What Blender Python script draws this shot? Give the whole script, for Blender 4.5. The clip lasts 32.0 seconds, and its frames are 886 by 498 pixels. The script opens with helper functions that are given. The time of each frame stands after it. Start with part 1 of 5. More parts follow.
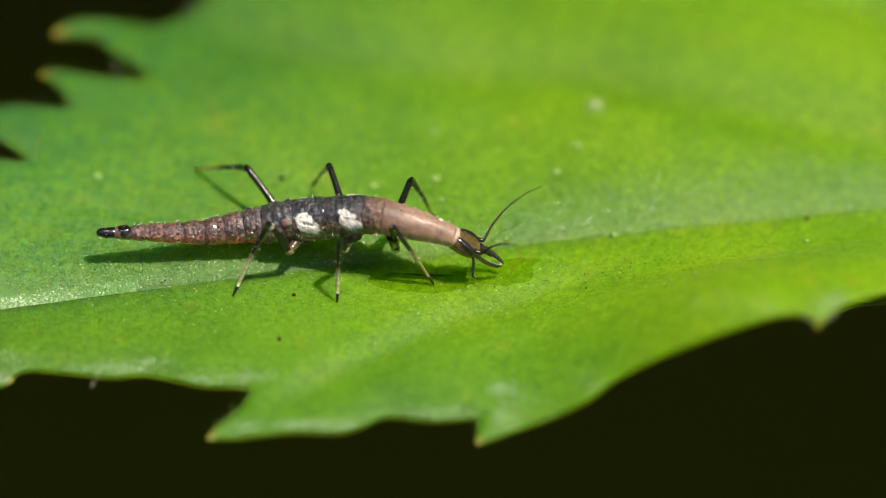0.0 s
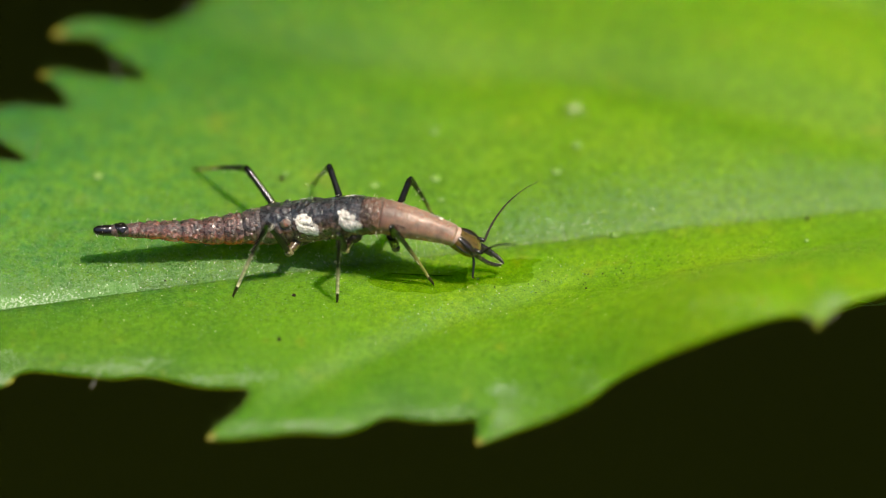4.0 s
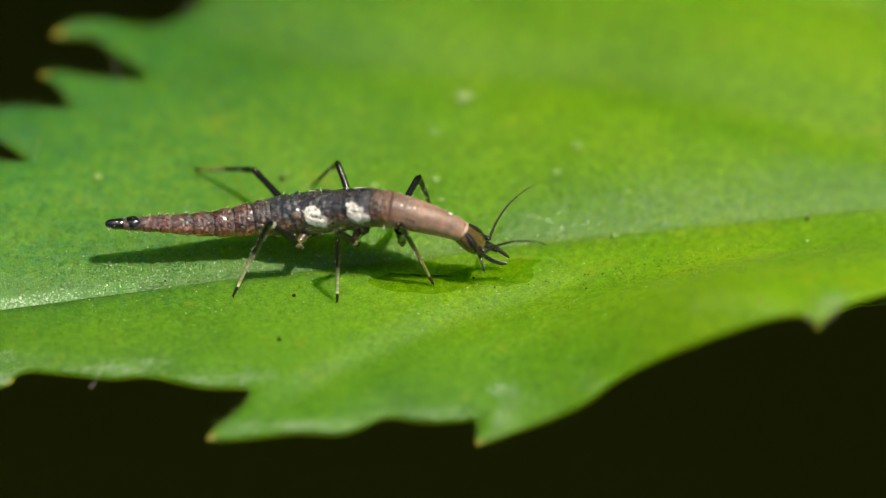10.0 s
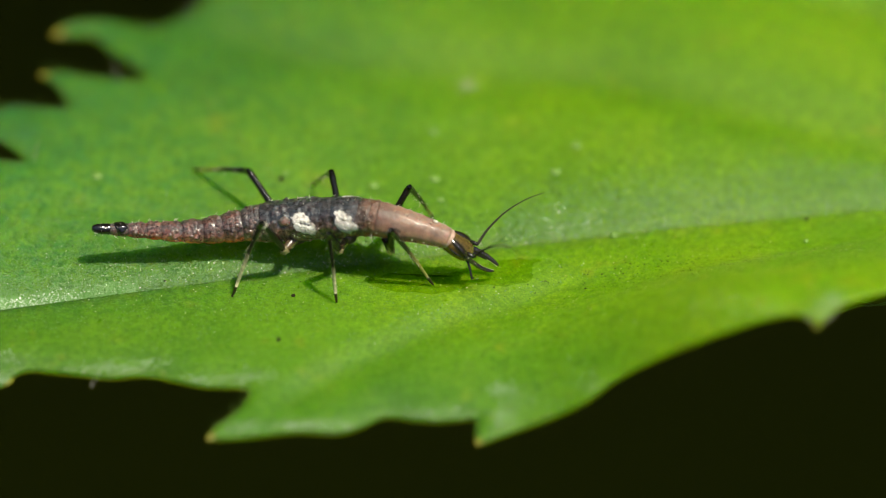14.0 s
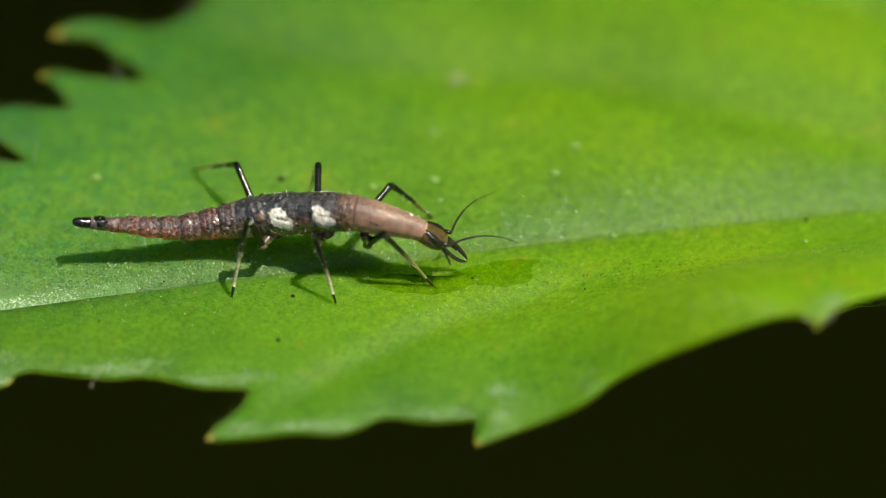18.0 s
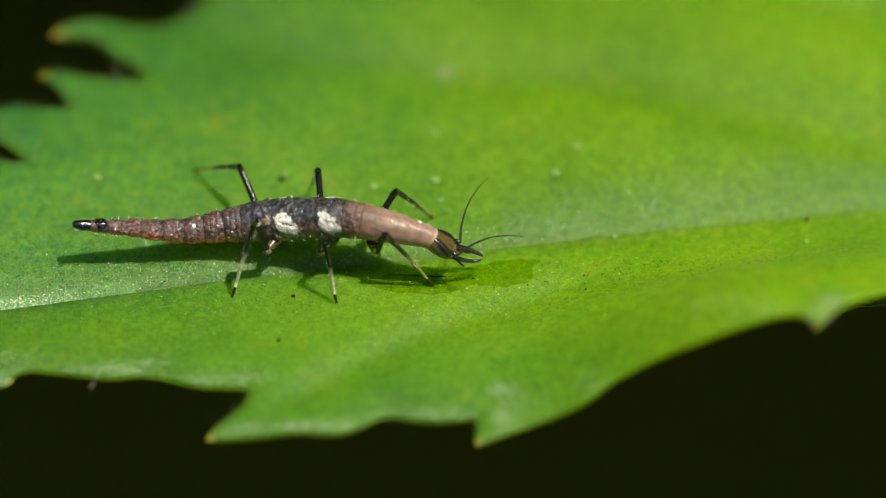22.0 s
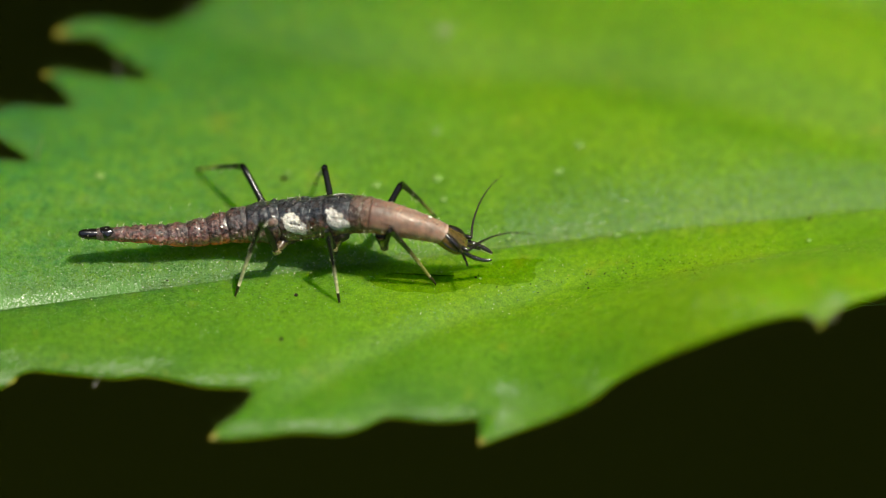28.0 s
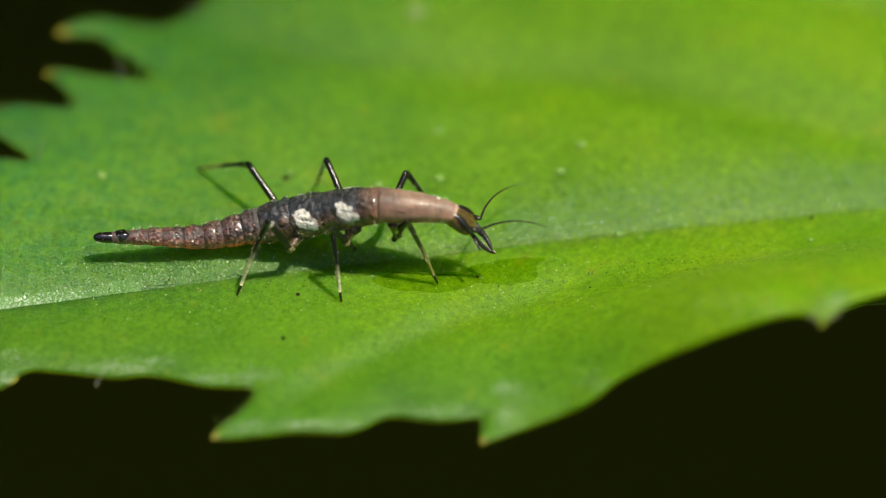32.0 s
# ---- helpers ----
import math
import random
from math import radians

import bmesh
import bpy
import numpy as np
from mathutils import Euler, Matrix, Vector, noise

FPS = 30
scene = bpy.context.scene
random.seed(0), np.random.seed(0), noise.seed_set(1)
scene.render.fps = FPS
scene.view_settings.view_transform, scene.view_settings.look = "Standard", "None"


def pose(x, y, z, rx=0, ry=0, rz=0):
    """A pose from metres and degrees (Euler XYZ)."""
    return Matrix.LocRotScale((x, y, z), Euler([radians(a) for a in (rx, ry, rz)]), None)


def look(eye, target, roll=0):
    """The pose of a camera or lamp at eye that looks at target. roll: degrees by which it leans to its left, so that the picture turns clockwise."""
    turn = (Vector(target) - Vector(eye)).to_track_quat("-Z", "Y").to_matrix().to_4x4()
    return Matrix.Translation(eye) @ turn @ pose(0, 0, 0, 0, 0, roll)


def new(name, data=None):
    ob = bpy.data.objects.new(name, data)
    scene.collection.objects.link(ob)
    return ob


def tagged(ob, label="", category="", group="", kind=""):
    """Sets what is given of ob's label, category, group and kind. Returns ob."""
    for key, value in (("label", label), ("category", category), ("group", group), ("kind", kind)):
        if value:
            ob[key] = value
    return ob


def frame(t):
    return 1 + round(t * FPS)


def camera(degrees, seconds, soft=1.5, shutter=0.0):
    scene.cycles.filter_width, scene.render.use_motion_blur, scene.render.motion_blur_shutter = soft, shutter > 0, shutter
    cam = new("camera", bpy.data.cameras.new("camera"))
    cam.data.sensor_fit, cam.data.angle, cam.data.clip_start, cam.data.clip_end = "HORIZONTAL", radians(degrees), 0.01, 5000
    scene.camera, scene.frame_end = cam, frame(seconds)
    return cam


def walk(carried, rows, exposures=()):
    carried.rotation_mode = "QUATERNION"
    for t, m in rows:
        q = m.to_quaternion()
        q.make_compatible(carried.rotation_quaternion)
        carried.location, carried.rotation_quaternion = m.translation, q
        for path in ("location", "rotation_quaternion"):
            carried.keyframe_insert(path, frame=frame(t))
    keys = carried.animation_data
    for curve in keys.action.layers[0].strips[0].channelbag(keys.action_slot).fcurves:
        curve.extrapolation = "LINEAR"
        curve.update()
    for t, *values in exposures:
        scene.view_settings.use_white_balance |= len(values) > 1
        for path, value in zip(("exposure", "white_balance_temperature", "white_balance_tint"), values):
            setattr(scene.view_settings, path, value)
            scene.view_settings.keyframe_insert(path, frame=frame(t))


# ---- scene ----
from mathutils.geometry import delaunay_2d_cdt
from mathutils.kdtree import KDTree

MM = 0.001                      # all sizes below are written in millimetres
REACH, SLOPE = 220.0, radians(45)
cam = camera(5.829, 32.0, soft=1.0)
cam.data.dof.use_dof = True
cam.data.dof.focus_distance = 219.05 * MM
cam.data.dof.aperture_fstop = 22.0


def eye_at(dx, dy):
    """The camera's pose, slid by dx to its right and dy upwards (mm)."""
    s, c = math.sin(SLOPE), math.cos(SLOPE)
    shift = Vector((dx, dy * s, dy * c))
    return look((Vector((0, -REACH * c, REACH * s)) + shift) * MM, shift * MM)


walk(cam, [(0, eye_at(0, 0)), (12, eye_at(0, 0.014)), (14, eye_at(0.014, 0.014)), (17, eye_at(0.028, 0.028)),
           (20, eye_at(0.028, 0.028)), (22, eye_at(0.014, 0.028)), (25, eye_at(-0.028, 0.014)),
           (27.5, eye_at(-0.057, 0)), (29, eye_at(-0.057, 0.014)), (30, eye_at(-0.086, 0)),
           (31, eye_at(-0.128, -0.028)), (32, eye_at(-0.1, -0.014))],
     exposures=[(t, 0.76 - drop, 7100, tint) for t, drop, tint in ((0, 0, 12), (3, 0.02, 11), (6, 0.07, 10), (9, 0.13, 8), (13, 0.18, 6), (20, 0.21, 5), (32, 0.23, 5))])

# ---- light: a clear sky and a high sun ----
SUN = Vector((0.33, -0.04, 1.0)).normalized()
world = bpy.data.worlds.new("sky")
scene.world = world
world.use_nodes = True
wn = world.node_tree
sky = wn.nodes.new("ShaderNodeTexSky")
sky.sky_type, sky.sun_disc = "NISHITA", False
sky.sun_elevation = math.asin(SUN.z)
sky.sun_rotation = math.atan2(SUN.x, SUN.y)
wn.links.new(sky.outputs[0], wn.nodes["Background"].inputs[0])
wn.nodes["Background"].inputs[1].default_value = 0.08
lamp = bpy.data.lights.new("sun", "SUN")
lamp.energy, lamp.angle, lamp.color = 4.05, radians(0.53), (1.0, 0.95, 0.84)
new("sun", lamp).matrix_world = look(SUN * 2, (0, 0, 0))


# ---- materials ----
class Mat:
    """A node material with a Principled surface, and short ways to add textures to it."""

    def __init__(self, name, rough=0.5, coat=0.0):
        self.m = bpy.data.materials.new(name)
        self.m.use_nodes = True
        self.rest = ""
        self.t = self.m.node_tree
        self.p = self.t.nodes["Principled BSDF"]
        self.p.inputs["Roughness"].default_value = rough
        self.p.inputs["Coat Weight"].default_value = coat
        self.p.inputs["Coat Roughness"].default_value = 0.15

    def node(self, kind, **inputs):
        n = self.t.nodes.new(kind)
        for k, v in inputs.items():
            self.put(n.inputs[k.replace("_", " ")], v)
        return n

    def put(self, socket, v):
        if isinstance(v, bpy.types.NodeSocket):
            self.t.links.new(v, socket)
        else:
            socket.default_value = v

    def coords(self):
        return self.node("ShaderNodeTexCoord").outputs["Object"]

    def grain_space(self):
        """Where the grain is laid out: the thing's own space, or, on the larva, one space for all its rings."""
        if self.rest:
            return self.t.nodes[self.rest].outputs["Vector"]
        return self.coords()

    def noise(self, per_mm, detail=3.0, rough=0.55):
        return self.node("ShaderNodeTexNoise", Vector=self.grain_space(), Scale=per_mm * 1000.0, Detail=detail, Roughness=rough).outputs[0]

    def cells(self, per_mm):
        return self.node("ShaderNodeTexVoronoi", Vector=self.grain_space(), Scale=per_mm * 1000.0)

    def ramp(self, fac, *stops):
        n = self.node("ShaderNodeValToRGB", Fac=fac)
        r = n.color_ramp
        while len(r.elements) < len(stops):
            r.elements.new(0.5)
        for el, (at, col) in zip(r.elements, stops):
            el.position, el.color = at, (*col, 1) if len(col) == 3 else col
        return n.outputs[0]

    def mix(self, fac, a, b, how="MIX"):
        n = self.t.nodes.new("ShaderNodeMix")
        n.data_type, n.blend_type = "RGBA", how
        self.put(n.inputs[0], fac)
        self.put(n.inputs[6], (*a, 1) if isinstance(a, tuple) else a)
        self.put(n.inputs[7], (*b, 1) if isinstance(b, tuple) else b)
        return n.outputs[2]

    def math(self, how, a, b=0.0, clamp=False):
        n = self.t.nodes.new("ShaderNodeMath")
        n.operation, n.use_clamp = how, clamp
        self.put(n.inputs[0], a)
        self.put(n.inputs[1], b)
        return n.outputs[0]

    def axis(self, which, lo, hi):
        """0 to 1 along an axis of the thing's own space, from lo to hi mm."""
        sep = self.node("ShaderNodeSeparateXYZ", Vector=self.coords())
        n = self.node("ShaderNodeMapRange", Value=sep.outputs[which])
        n.inputs[1].default_value, n.inputs[2].default_value = lo * MM, hi * MM
        return n.outputs[0]

    def bump(self, *layers):
        """layers: (height socket, depth in mm)."""
        last = None
        for h, depth in layers:
            n = self.node("ShaderNodeBump", Height=h, Distance=depth * MM, Strength=1.0)
            if last:
                self.t.links.new(last, n.inputs["Normal"])
            last = n.outputs[0]
        self.t.links.new(last, self.p.inputs["Normal"])
        return last

    def colour(self, c):
        self.put(self.p.inputs["Base Color"], (*c, 1) if isinstance(c, tuple) else c)
        return self.m

    def skin(self, weight, radius, scale=0.1):
        self.p.inputs["Subsurface Weight"].default_value = weight
        self.p.inputs["Subsurface Radius"].default_value = radius
        self.p.inputs["Subsurface Scale"].default_value = scale * MM
        return self


def leaf_material():
    m = Mat("leaf_green", 0.42).skin(1.0, (0.7, 1.0, 0.15), 1.6)
    broad = m.ramp(m.noise(0.22, 3), (0.30, (0.093, 0.24, 0.0073)), (0.5, (0.129, 0.300, 0.0073)), (0.72, (0.172, 0.342, 0.008)))
    sep = m.node("ShaderNodeSeparateXYZ", Vector=m.coords())
    off = m.math("SUBTRACT", m.math("MULTIPLY", sep.outputs[0], 0.157), 0.0002)
    behind = m.node("ShaderNodeMapRange", Value=m.math("SUBTRACT", sep.outputs[1], off))
    behind.inputs[1].default_value, behind.inputs[2].default_value = -0.05 * MM, 0.2 * MM
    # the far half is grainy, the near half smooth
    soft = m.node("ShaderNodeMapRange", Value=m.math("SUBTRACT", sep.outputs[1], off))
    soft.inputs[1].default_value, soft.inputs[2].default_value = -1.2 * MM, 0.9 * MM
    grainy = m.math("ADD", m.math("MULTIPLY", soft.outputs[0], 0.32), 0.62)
    fine = m.ramp(m.noise(7.0, 5, 0.65), (0.32, (0.55, 0.62, 0.5)), (0.5, (1, 1, 1)), (0.68, (1.4, 1.27, 1.5)))
    pore = m.ramp(m.noise(19.0, 2), (0.36, (0.72, 0.76, 0.7)), (0.62, (1.14, 1.1, 1.2)))
    col = m.mix(1.0, broad, m.mix(grainy, (1, 1, 1), m.mix(1.0, fine, pore, "MULTIPLY")), "MULTIPLY")
    # sky glare behind the midrib is put into the colour as blue, most so towards the tip
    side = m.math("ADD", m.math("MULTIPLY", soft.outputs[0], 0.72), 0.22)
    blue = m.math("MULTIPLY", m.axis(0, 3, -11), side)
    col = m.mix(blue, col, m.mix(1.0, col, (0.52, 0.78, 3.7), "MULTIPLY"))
    # darker and bluer towards the rim on the near side
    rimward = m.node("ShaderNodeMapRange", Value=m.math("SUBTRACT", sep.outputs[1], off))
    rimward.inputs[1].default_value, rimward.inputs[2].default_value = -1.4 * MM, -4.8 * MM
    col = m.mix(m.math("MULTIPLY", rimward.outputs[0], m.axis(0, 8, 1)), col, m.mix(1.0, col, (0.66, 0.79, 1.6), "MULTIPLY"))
    # behind, shade towards the tip is put into the colour
    tip_shade = m.math("MULTIPLY", m.axis(1, 2.5, 6.8), m.axis(0, 0, -8))
    col = m.mix(tip_shade, col, m.mix(1.0, col, (0.56, 0.70, 0.9), "MULTIPLY"))
    # the near half is also darker towards the tip
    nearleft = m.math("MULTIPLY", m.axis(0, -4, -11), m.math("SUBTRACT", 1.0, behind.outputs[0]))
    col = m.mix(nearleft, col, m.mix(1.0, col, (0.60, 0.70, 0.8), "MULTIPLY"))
    # uneven green, cell by cell
    col = m.mix(1.0, col, m.ramp(m.noise(2.4, 4, 0.65), (0.34, (0.86, 0.9, 0.86)), (0.66, (1.14, 1.09, 1.14))), "MULTIPLY")
    # towards the tip the blade is flecked blue and yellow
    flecks = m.ramp(m.noise(3.4, 3, 0.6), (0.36, (0.72, 0.88, 1.7)), (0.5, (1, 1, 1)), (0.64, (1.28, 1.08, 0.7)))
    col = m.mix(m.math("MULTIPLY", m.axis(0, 2, -7), soft.outputs[0]), col, m.mix(1.0, col, flecks, "MULTIPLY"))
    # paler towards the stalk: wax bloom and its sheen put into the colour
    col = m.mix(m.axis(0, 3, 11), col, m.mix(1.0, col, (1.14, 1.12, 1.35), "MULTIPLY"))
    # tan blotches and pale flecks
    dots = m.ramp(m.cells(2.6).outputs["Distance"], (0.03, (1, 1, 1)), (0.09, (0, 0, 0)))
    sparse = m.ramp(m.noise(0.9, 2), (0.52, (0, 0, 0)), (0.66, (0.55, 0.55, 0.55)))
    col = m.mix(m.math("MULTIPLY", dots, sparse), col, (0.42, 0.40, 0.12))
    blotch = m.ramp(m.noise(0.75, 3, 0.6), (0.62, (0, 0, 0)), (0.74, (0.4, 0.4, 0.4)))
    col = m.mix(blotch, col, (0.26, 0.28, 0.02))
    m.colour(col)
    grain = m.cells(14).outputs["Distance"]
    normal = m.bump((m.noise(1.1, 3), 0.04), (m.math("MULTIPLY", grain, grainy), 0.016), (m.math("MULTIPLY", m.noise(26, 3), grainy), 0.024))
    m.put(m.p.inputs["Roughness"], m.ramp(m.noise(9.0, 4), (0.3, (0.24,) * 3), (0.7, (0.52,) * 3)))
    # a waxier strip lies just behind the midrib
    beyond = m.node("ShaderNodeMapRange", Value=m.math("SUBTRACT", sep.outputs[1], off))
    beyond.inputs[1].default_value, beyond.inputs[2].default_value = 0.75 * MM, 0.15 * MM
    start = m.node("ShaderNodeMapRange", Value=m.math("SUBTRACT", sep.outputs[1], off))
    start.inputs[1].default_value, start.inputs[2].default_value = -0.05 * MM, 0.15 * MM
    strip = m.math("MULTIPLY", start.outputs[0], beyond.outputs[0])
    m.put(m.p.inputs["Specular IOR Level"], m.math("ADD", m.math("MULTIPLY", strip, 0.08), 0.24))
    glow = m.node("ShaderNodeBsdfTranslucent", Color=m.mix(1.0, col, (1.3, 1.25, 0.6), "MULTIPLY"))
    m.t.links.new(normal, glow.inputs["Normal"])
    both = m.node("ShaderNodeMixShader", Fac=0.25)
    m.t.links.new(m.p.outputs[0], both.inputs[1])
    m.t.links.new(glow.outputs[0], both.inputs[2])
    m.t.links.new(both.outputs[0], m.t.nodes["Material Output"].inputs[0])
    return m.m


def wet_material():
    m = Mat("wet_green", 0.35)
    m.colour(m.ramp(m.noise(2.0, 3), (0.35, (0.047, 0.126, 0.0006)), (0.65, (0.066, 0.15, 0.0006))))
    m.bump((m.noise(3, 2), 0.008))
    m.p.inputs["Specular IOR Level"].default_value = 0.3
    # a clear green film: most of the light goes through it to the leaf
    clear = m.node("ShaderNodeBsdfTransparent", Color=m.ramp(m.noise(2.5, 3), (0.35, (0.66, 0.77, 0.25)), (0.65, (0.78, 0.86, 0.35))))
    both = m.node("ShaderNodeMixShader", Fac=0.88)
    m.t.links.new(m.p.outputs[0], both.inputs[1])
    m.t.links.new(clear.outputs[0], both.inputs[2])
    m.t.links.new(both.outputs[0], m.t.nodes["Material Output"].inputs[0])
    return m.m


def tip_material():
    m = Mat("tooth_yellow", 0.5)
    m.colour(m.ramp(m.noise(6, 2), (0.35, (0.15, 0.20, 0.010)), (0.7, (0.27, 0.21, 0.018))))
    return m.m


def skin_material(name, back, flank, belly, mottle=(0.34, 1.9), gloss=0.36, relief=0.06, coat=0.5, span=0.5, depth=0.3, weight=0.6, grain=11, fold=None, even=0.0, fade=None):
    """Soft warty skin, coloured from the belly up to the back; fold: the tone of the creases at both ends of a ring, and its half length."""
    m = Mat(name, gloss, coat).skin(weight, (1.0, 0.42, 0.3), depth)
    rest = m.t.nodes.new("ShaderNodeAttribute")
    rest.attribute_name, m.rest = "rest", rest.name
    m.p.inputs["Coat Roughness"].default_value = 0.1
    wander = m.math("ADD", m.axis(2, -span, span), m.math("MULTIPLY", m.math("SUBTRACT", m.noise(4.0, 3), 0.5), 0.5 * (1 - even)))
    # belly tones: reddish skin plus the painted glow of light shining through
    base = m.ramp(wander, (0.30, belly), (0.48, flank), (0.60, flank), (0.82, back))
    lo, hi = mottle
    spots = m.ramp(m.noise(grain, 5, 0.7), (0.36, (lo, lo * 0.96, lo)), (0.50, (1, 1, 1)), (0.66, (hi, hi * 0.96, hi * 0.95)))
    broad = m.ramp(m.noise(3.2, 2), (0.35, (0.72, 0.74, 0.78)), (0.65, (1.2, 1.16, 1.12)))
    col = m.mix(1.0, m.mix(1.0, base, spots, "MULTIPLY"), broad, "MULTIPLY")
    # dark horny dots
    dots = m.ramp(m.cells(grain * 0.62).outputs["Distance"], (0.16, (0.8 * (1 - even),) * 3), (0.30, (0, 0, 0)))
    col = m.mix(m.math("MULTIPLY", dots, m.ramp(m.noise(2.2, 2), (0.42, (0, 0, 0)), (0.6, (1, 1, 1)))), col, m.mix(1.0, col, (0.22, 0.2, 0.22), "MULTIPLY"))
    if fold:
        tone, half = fold
        end = m.math("MAXIMUM", m.axis(0, half * 0.55, half), m.axis(0, -half * 0.55, -half))
        col = m.mix(m.math("MULTIPLY", end, 0.8), col, m.mix(1.0, col, tone, "MULTIPLY"))
    if fade:
        # darker towards the rear end of the stretch
        start, end, tone = fade
        at = m.node("ShaderNodeMapRange", Value=m.node("ShaderNodeSeparateXYZ", Vector=m.grain_space()).outputs[0])
        at.inputs[1].default_value, at.inputs[2].default_value = end * MM, start * MM
        col = m.mix(at.outputs[0], col, m.mix(1.0, col, tone, "MULTIPLY"))
    m.colour(col)
    m.put(m.p.inputs["Roughness"], m.ramp(m.noise(16, 3), (0.35, (gloss - 0.16,) * 3), (0.65, (gloss + 0.2,) * 3)))
    m.bump((m.noise(6.5, 4, 0.6), relief), (m.noise(20, 3), relief * 0.4))
    return m.m


def white_material():
    """Powdery wax that thins out towards its rim."""
    m = Mat("white_wart", 0.55).skin(0.3, (1, 0.8, 0.6), 0.06)
    m.colour(m.ramp(m.noise(9, 4), (0.36, (0.36, 0.33, 0.31)), (0.47, (0.66, 0.63, 0.58)), (0.7, (0.84, 0.82, 0.77))))
    m.bump((m.noise(10, 3), 0.05), (m.noise(28, 3), 0.03))
    thick = m.t.nodes.new("ShaderNodeAttribute")
    thick.attribute_name = "thick"
    cover = m.math("ADD", thick.outputs["Fac"], m.math("MULTIPLY", m.math("SUBTRACT", m.noise(12, 4, 0.7), 0.5), 1.1))
    m.put(m.p.inputs["Alpha"], m.ramp(cover, (0.12, (0, 0, 0)), (0.5, (1, 1, 1))))
    return m.m


def clear_material(name, tint, rough=0.08, through_light=0.75):
    """Clear horn, like a drop of resin."""
    m = Mat(name, rough, 0.6)
    m.p.inputs["IOR"].default_value = 1.42
    m.p.inputs["Transmission Weight"].default_value = through_light
    m.colour(m.mix(1.0, tint, m.ramp(m.noise(9, 3), (0.35, (0.6, 0.58, 0.5)), (0.65, (1.1, 1.1, 1.1))), "MULTIPLY"))
    m.bump((m.noise(12, 2), 0.02))
    return m.m


def horn_material(name, dark, light, lo, hi, rough=0.24, coat=0.25, shine=0.6, axis=0, relief=0.006):
    """Chitin that goes from a dark to a light colour along the part."""
    m = Mat(name, rough, coat)
    m.p.inputs["Coat Roughness"].default_value = 0.12 if rough < 0.25 else 0.2
    m.p.inputs["Specular IOR Level"].default_value = shine
    along = m.ramp(m.axis(axis, lo, hi), (0.0, dark), (1.0, light))
    m.colour(m.mix(1.0, along, m.ramp(m.noise(14, 3), (0.3, (0.6, 0.6, 0.6)), (0.7, (1.35, 1.3, 1.25))), "MULTIPLY"))
    m.bump((m.noise(26, 3), relief))
    return m.m


def plain(name, a, b, per_mm, rough=0.5, depth=0.01, shine=0.5):
    m = Mat(name, rough)
    m.p.inputs["Specular IOR Level"].default_value = shine
    m.colour(m.ramp(m.noise(per_mm, 3), (0.35, a), (0.65, b)))
    m.bump((m.noise(per_mm * 3, 3), depth))
    return m.m


PAPILLA = plain("glossy_wax", (0.070, 0.21, 0.028), (0.105, 0.255, 0.050), 3, 0.29, 0.0003)
SHEEN_WAX = plain("pale_sheen_wax", (0.19, 0.33, 0.14), (0.33, 0.44, 0.28), 3, 0.3, 0.001, 0.8)
LEAF, WET, TIP = leaf_material(), wet_material(), tip_material()
ABDOMEN = skin_material("abdomen_skin", (0.085, 0.048, 0.043), (0.29, 0.135, 0.112), (0.85, 0.15, 0.04), (0.26, 2.5), span=0.30, depth=1.0, weight=0.85, relief=0.05, coat=0.7, fold=((0.42, 0.38, 0.42), 0.27))
ABDOMEN_GREY = skin_material("grey_abdomen_skin", (0.068, 0.053, 0.053), (0.205, 0.118, 0.098), (0.68, 0.15, 0.055), (0.26, 2.4), span=0.42, depth=1.0, weight=0.85, relief=0.055, coat=0.7, fold=((0.5, 0.45, 0.5), 0.27))
TAIL = skin_material("tail_skin", (0.045, 0.032, 0.032), (0.11, 0.068, 0.062), (0.34, 0.17, 0.07), (0.4, 2.2), span=0.2, depth=0.4, weight=0.7, coat=0.8)
THORAX = skin_material("thorax_skin", (0.036, 0.037, 0.041), (0.115, 0.074, 0.060), (0.30, 0.15, 0.10), (0.3, 2.3), relief=0.045, coat=1.0, span=0.6, depth=0.5, weight=0.75, grain=9)
COLLAR = skin_material("collar_skin", (0.15, 0.092, 0.066), (0.235, 0.132, 0.088), (0.46, 0.20, 0.09), (0.5, 1.6), relief=0.06, coat=0.4, depth=0.2, weight=0.9, even=0.3, fade=(-1.95, -1.45, (0.42, 0.5, 0.62)))
NECK = skin_material("neck_skin", (0.272, 0.174, 0.130), (0.42, 0.258, 0.178), (0.63, 0.30, 0.12), (0.84, 1.16), 0.50, 0.010, 0.03, 0.34, 0.09, 0.9, even=0.7, fade=(-1.55, -0.95, (0.56, 0.52, 0.55)))
WHITE = white_material()
BLACK = horn_material("black_horn", (0.009, 0.008, 0.007), (0.012, 0.010, 0.008), -1, 1)
TAILTIP = horn_material("dark_tail_horn", (0.007, 0.006, 0.006), (0.012, 0.008, 0.008), -0.1, 0.35, 0.13, 0.9, 0.8)
SHIN = horn_material("shin_horn", (0.006, 0.006, 0.005), (0.46, 0.46, 0.27), 0.85, 1.3, 0.15, 0.9, 0.7, relief=0.006)
SHIN_OLIVE = horn_material("olive_shin_horn", (0.006, 0.006, 0.005), (0.20, 0.19, 0.055), 0.7, 1.3, 0.15, 0.9, 0.7, relief=0.006)
LEG_BASE = plain("leg_base_skin", (0.035, 0.024, 0.018), (0.085, 0.055, 0.04), 7, 0.4, 0.03)
FOOT = plain("foot_brown", (0.014, 0.010, 0.007), (0.05, 0.034, 0.015), 12, 0.3)
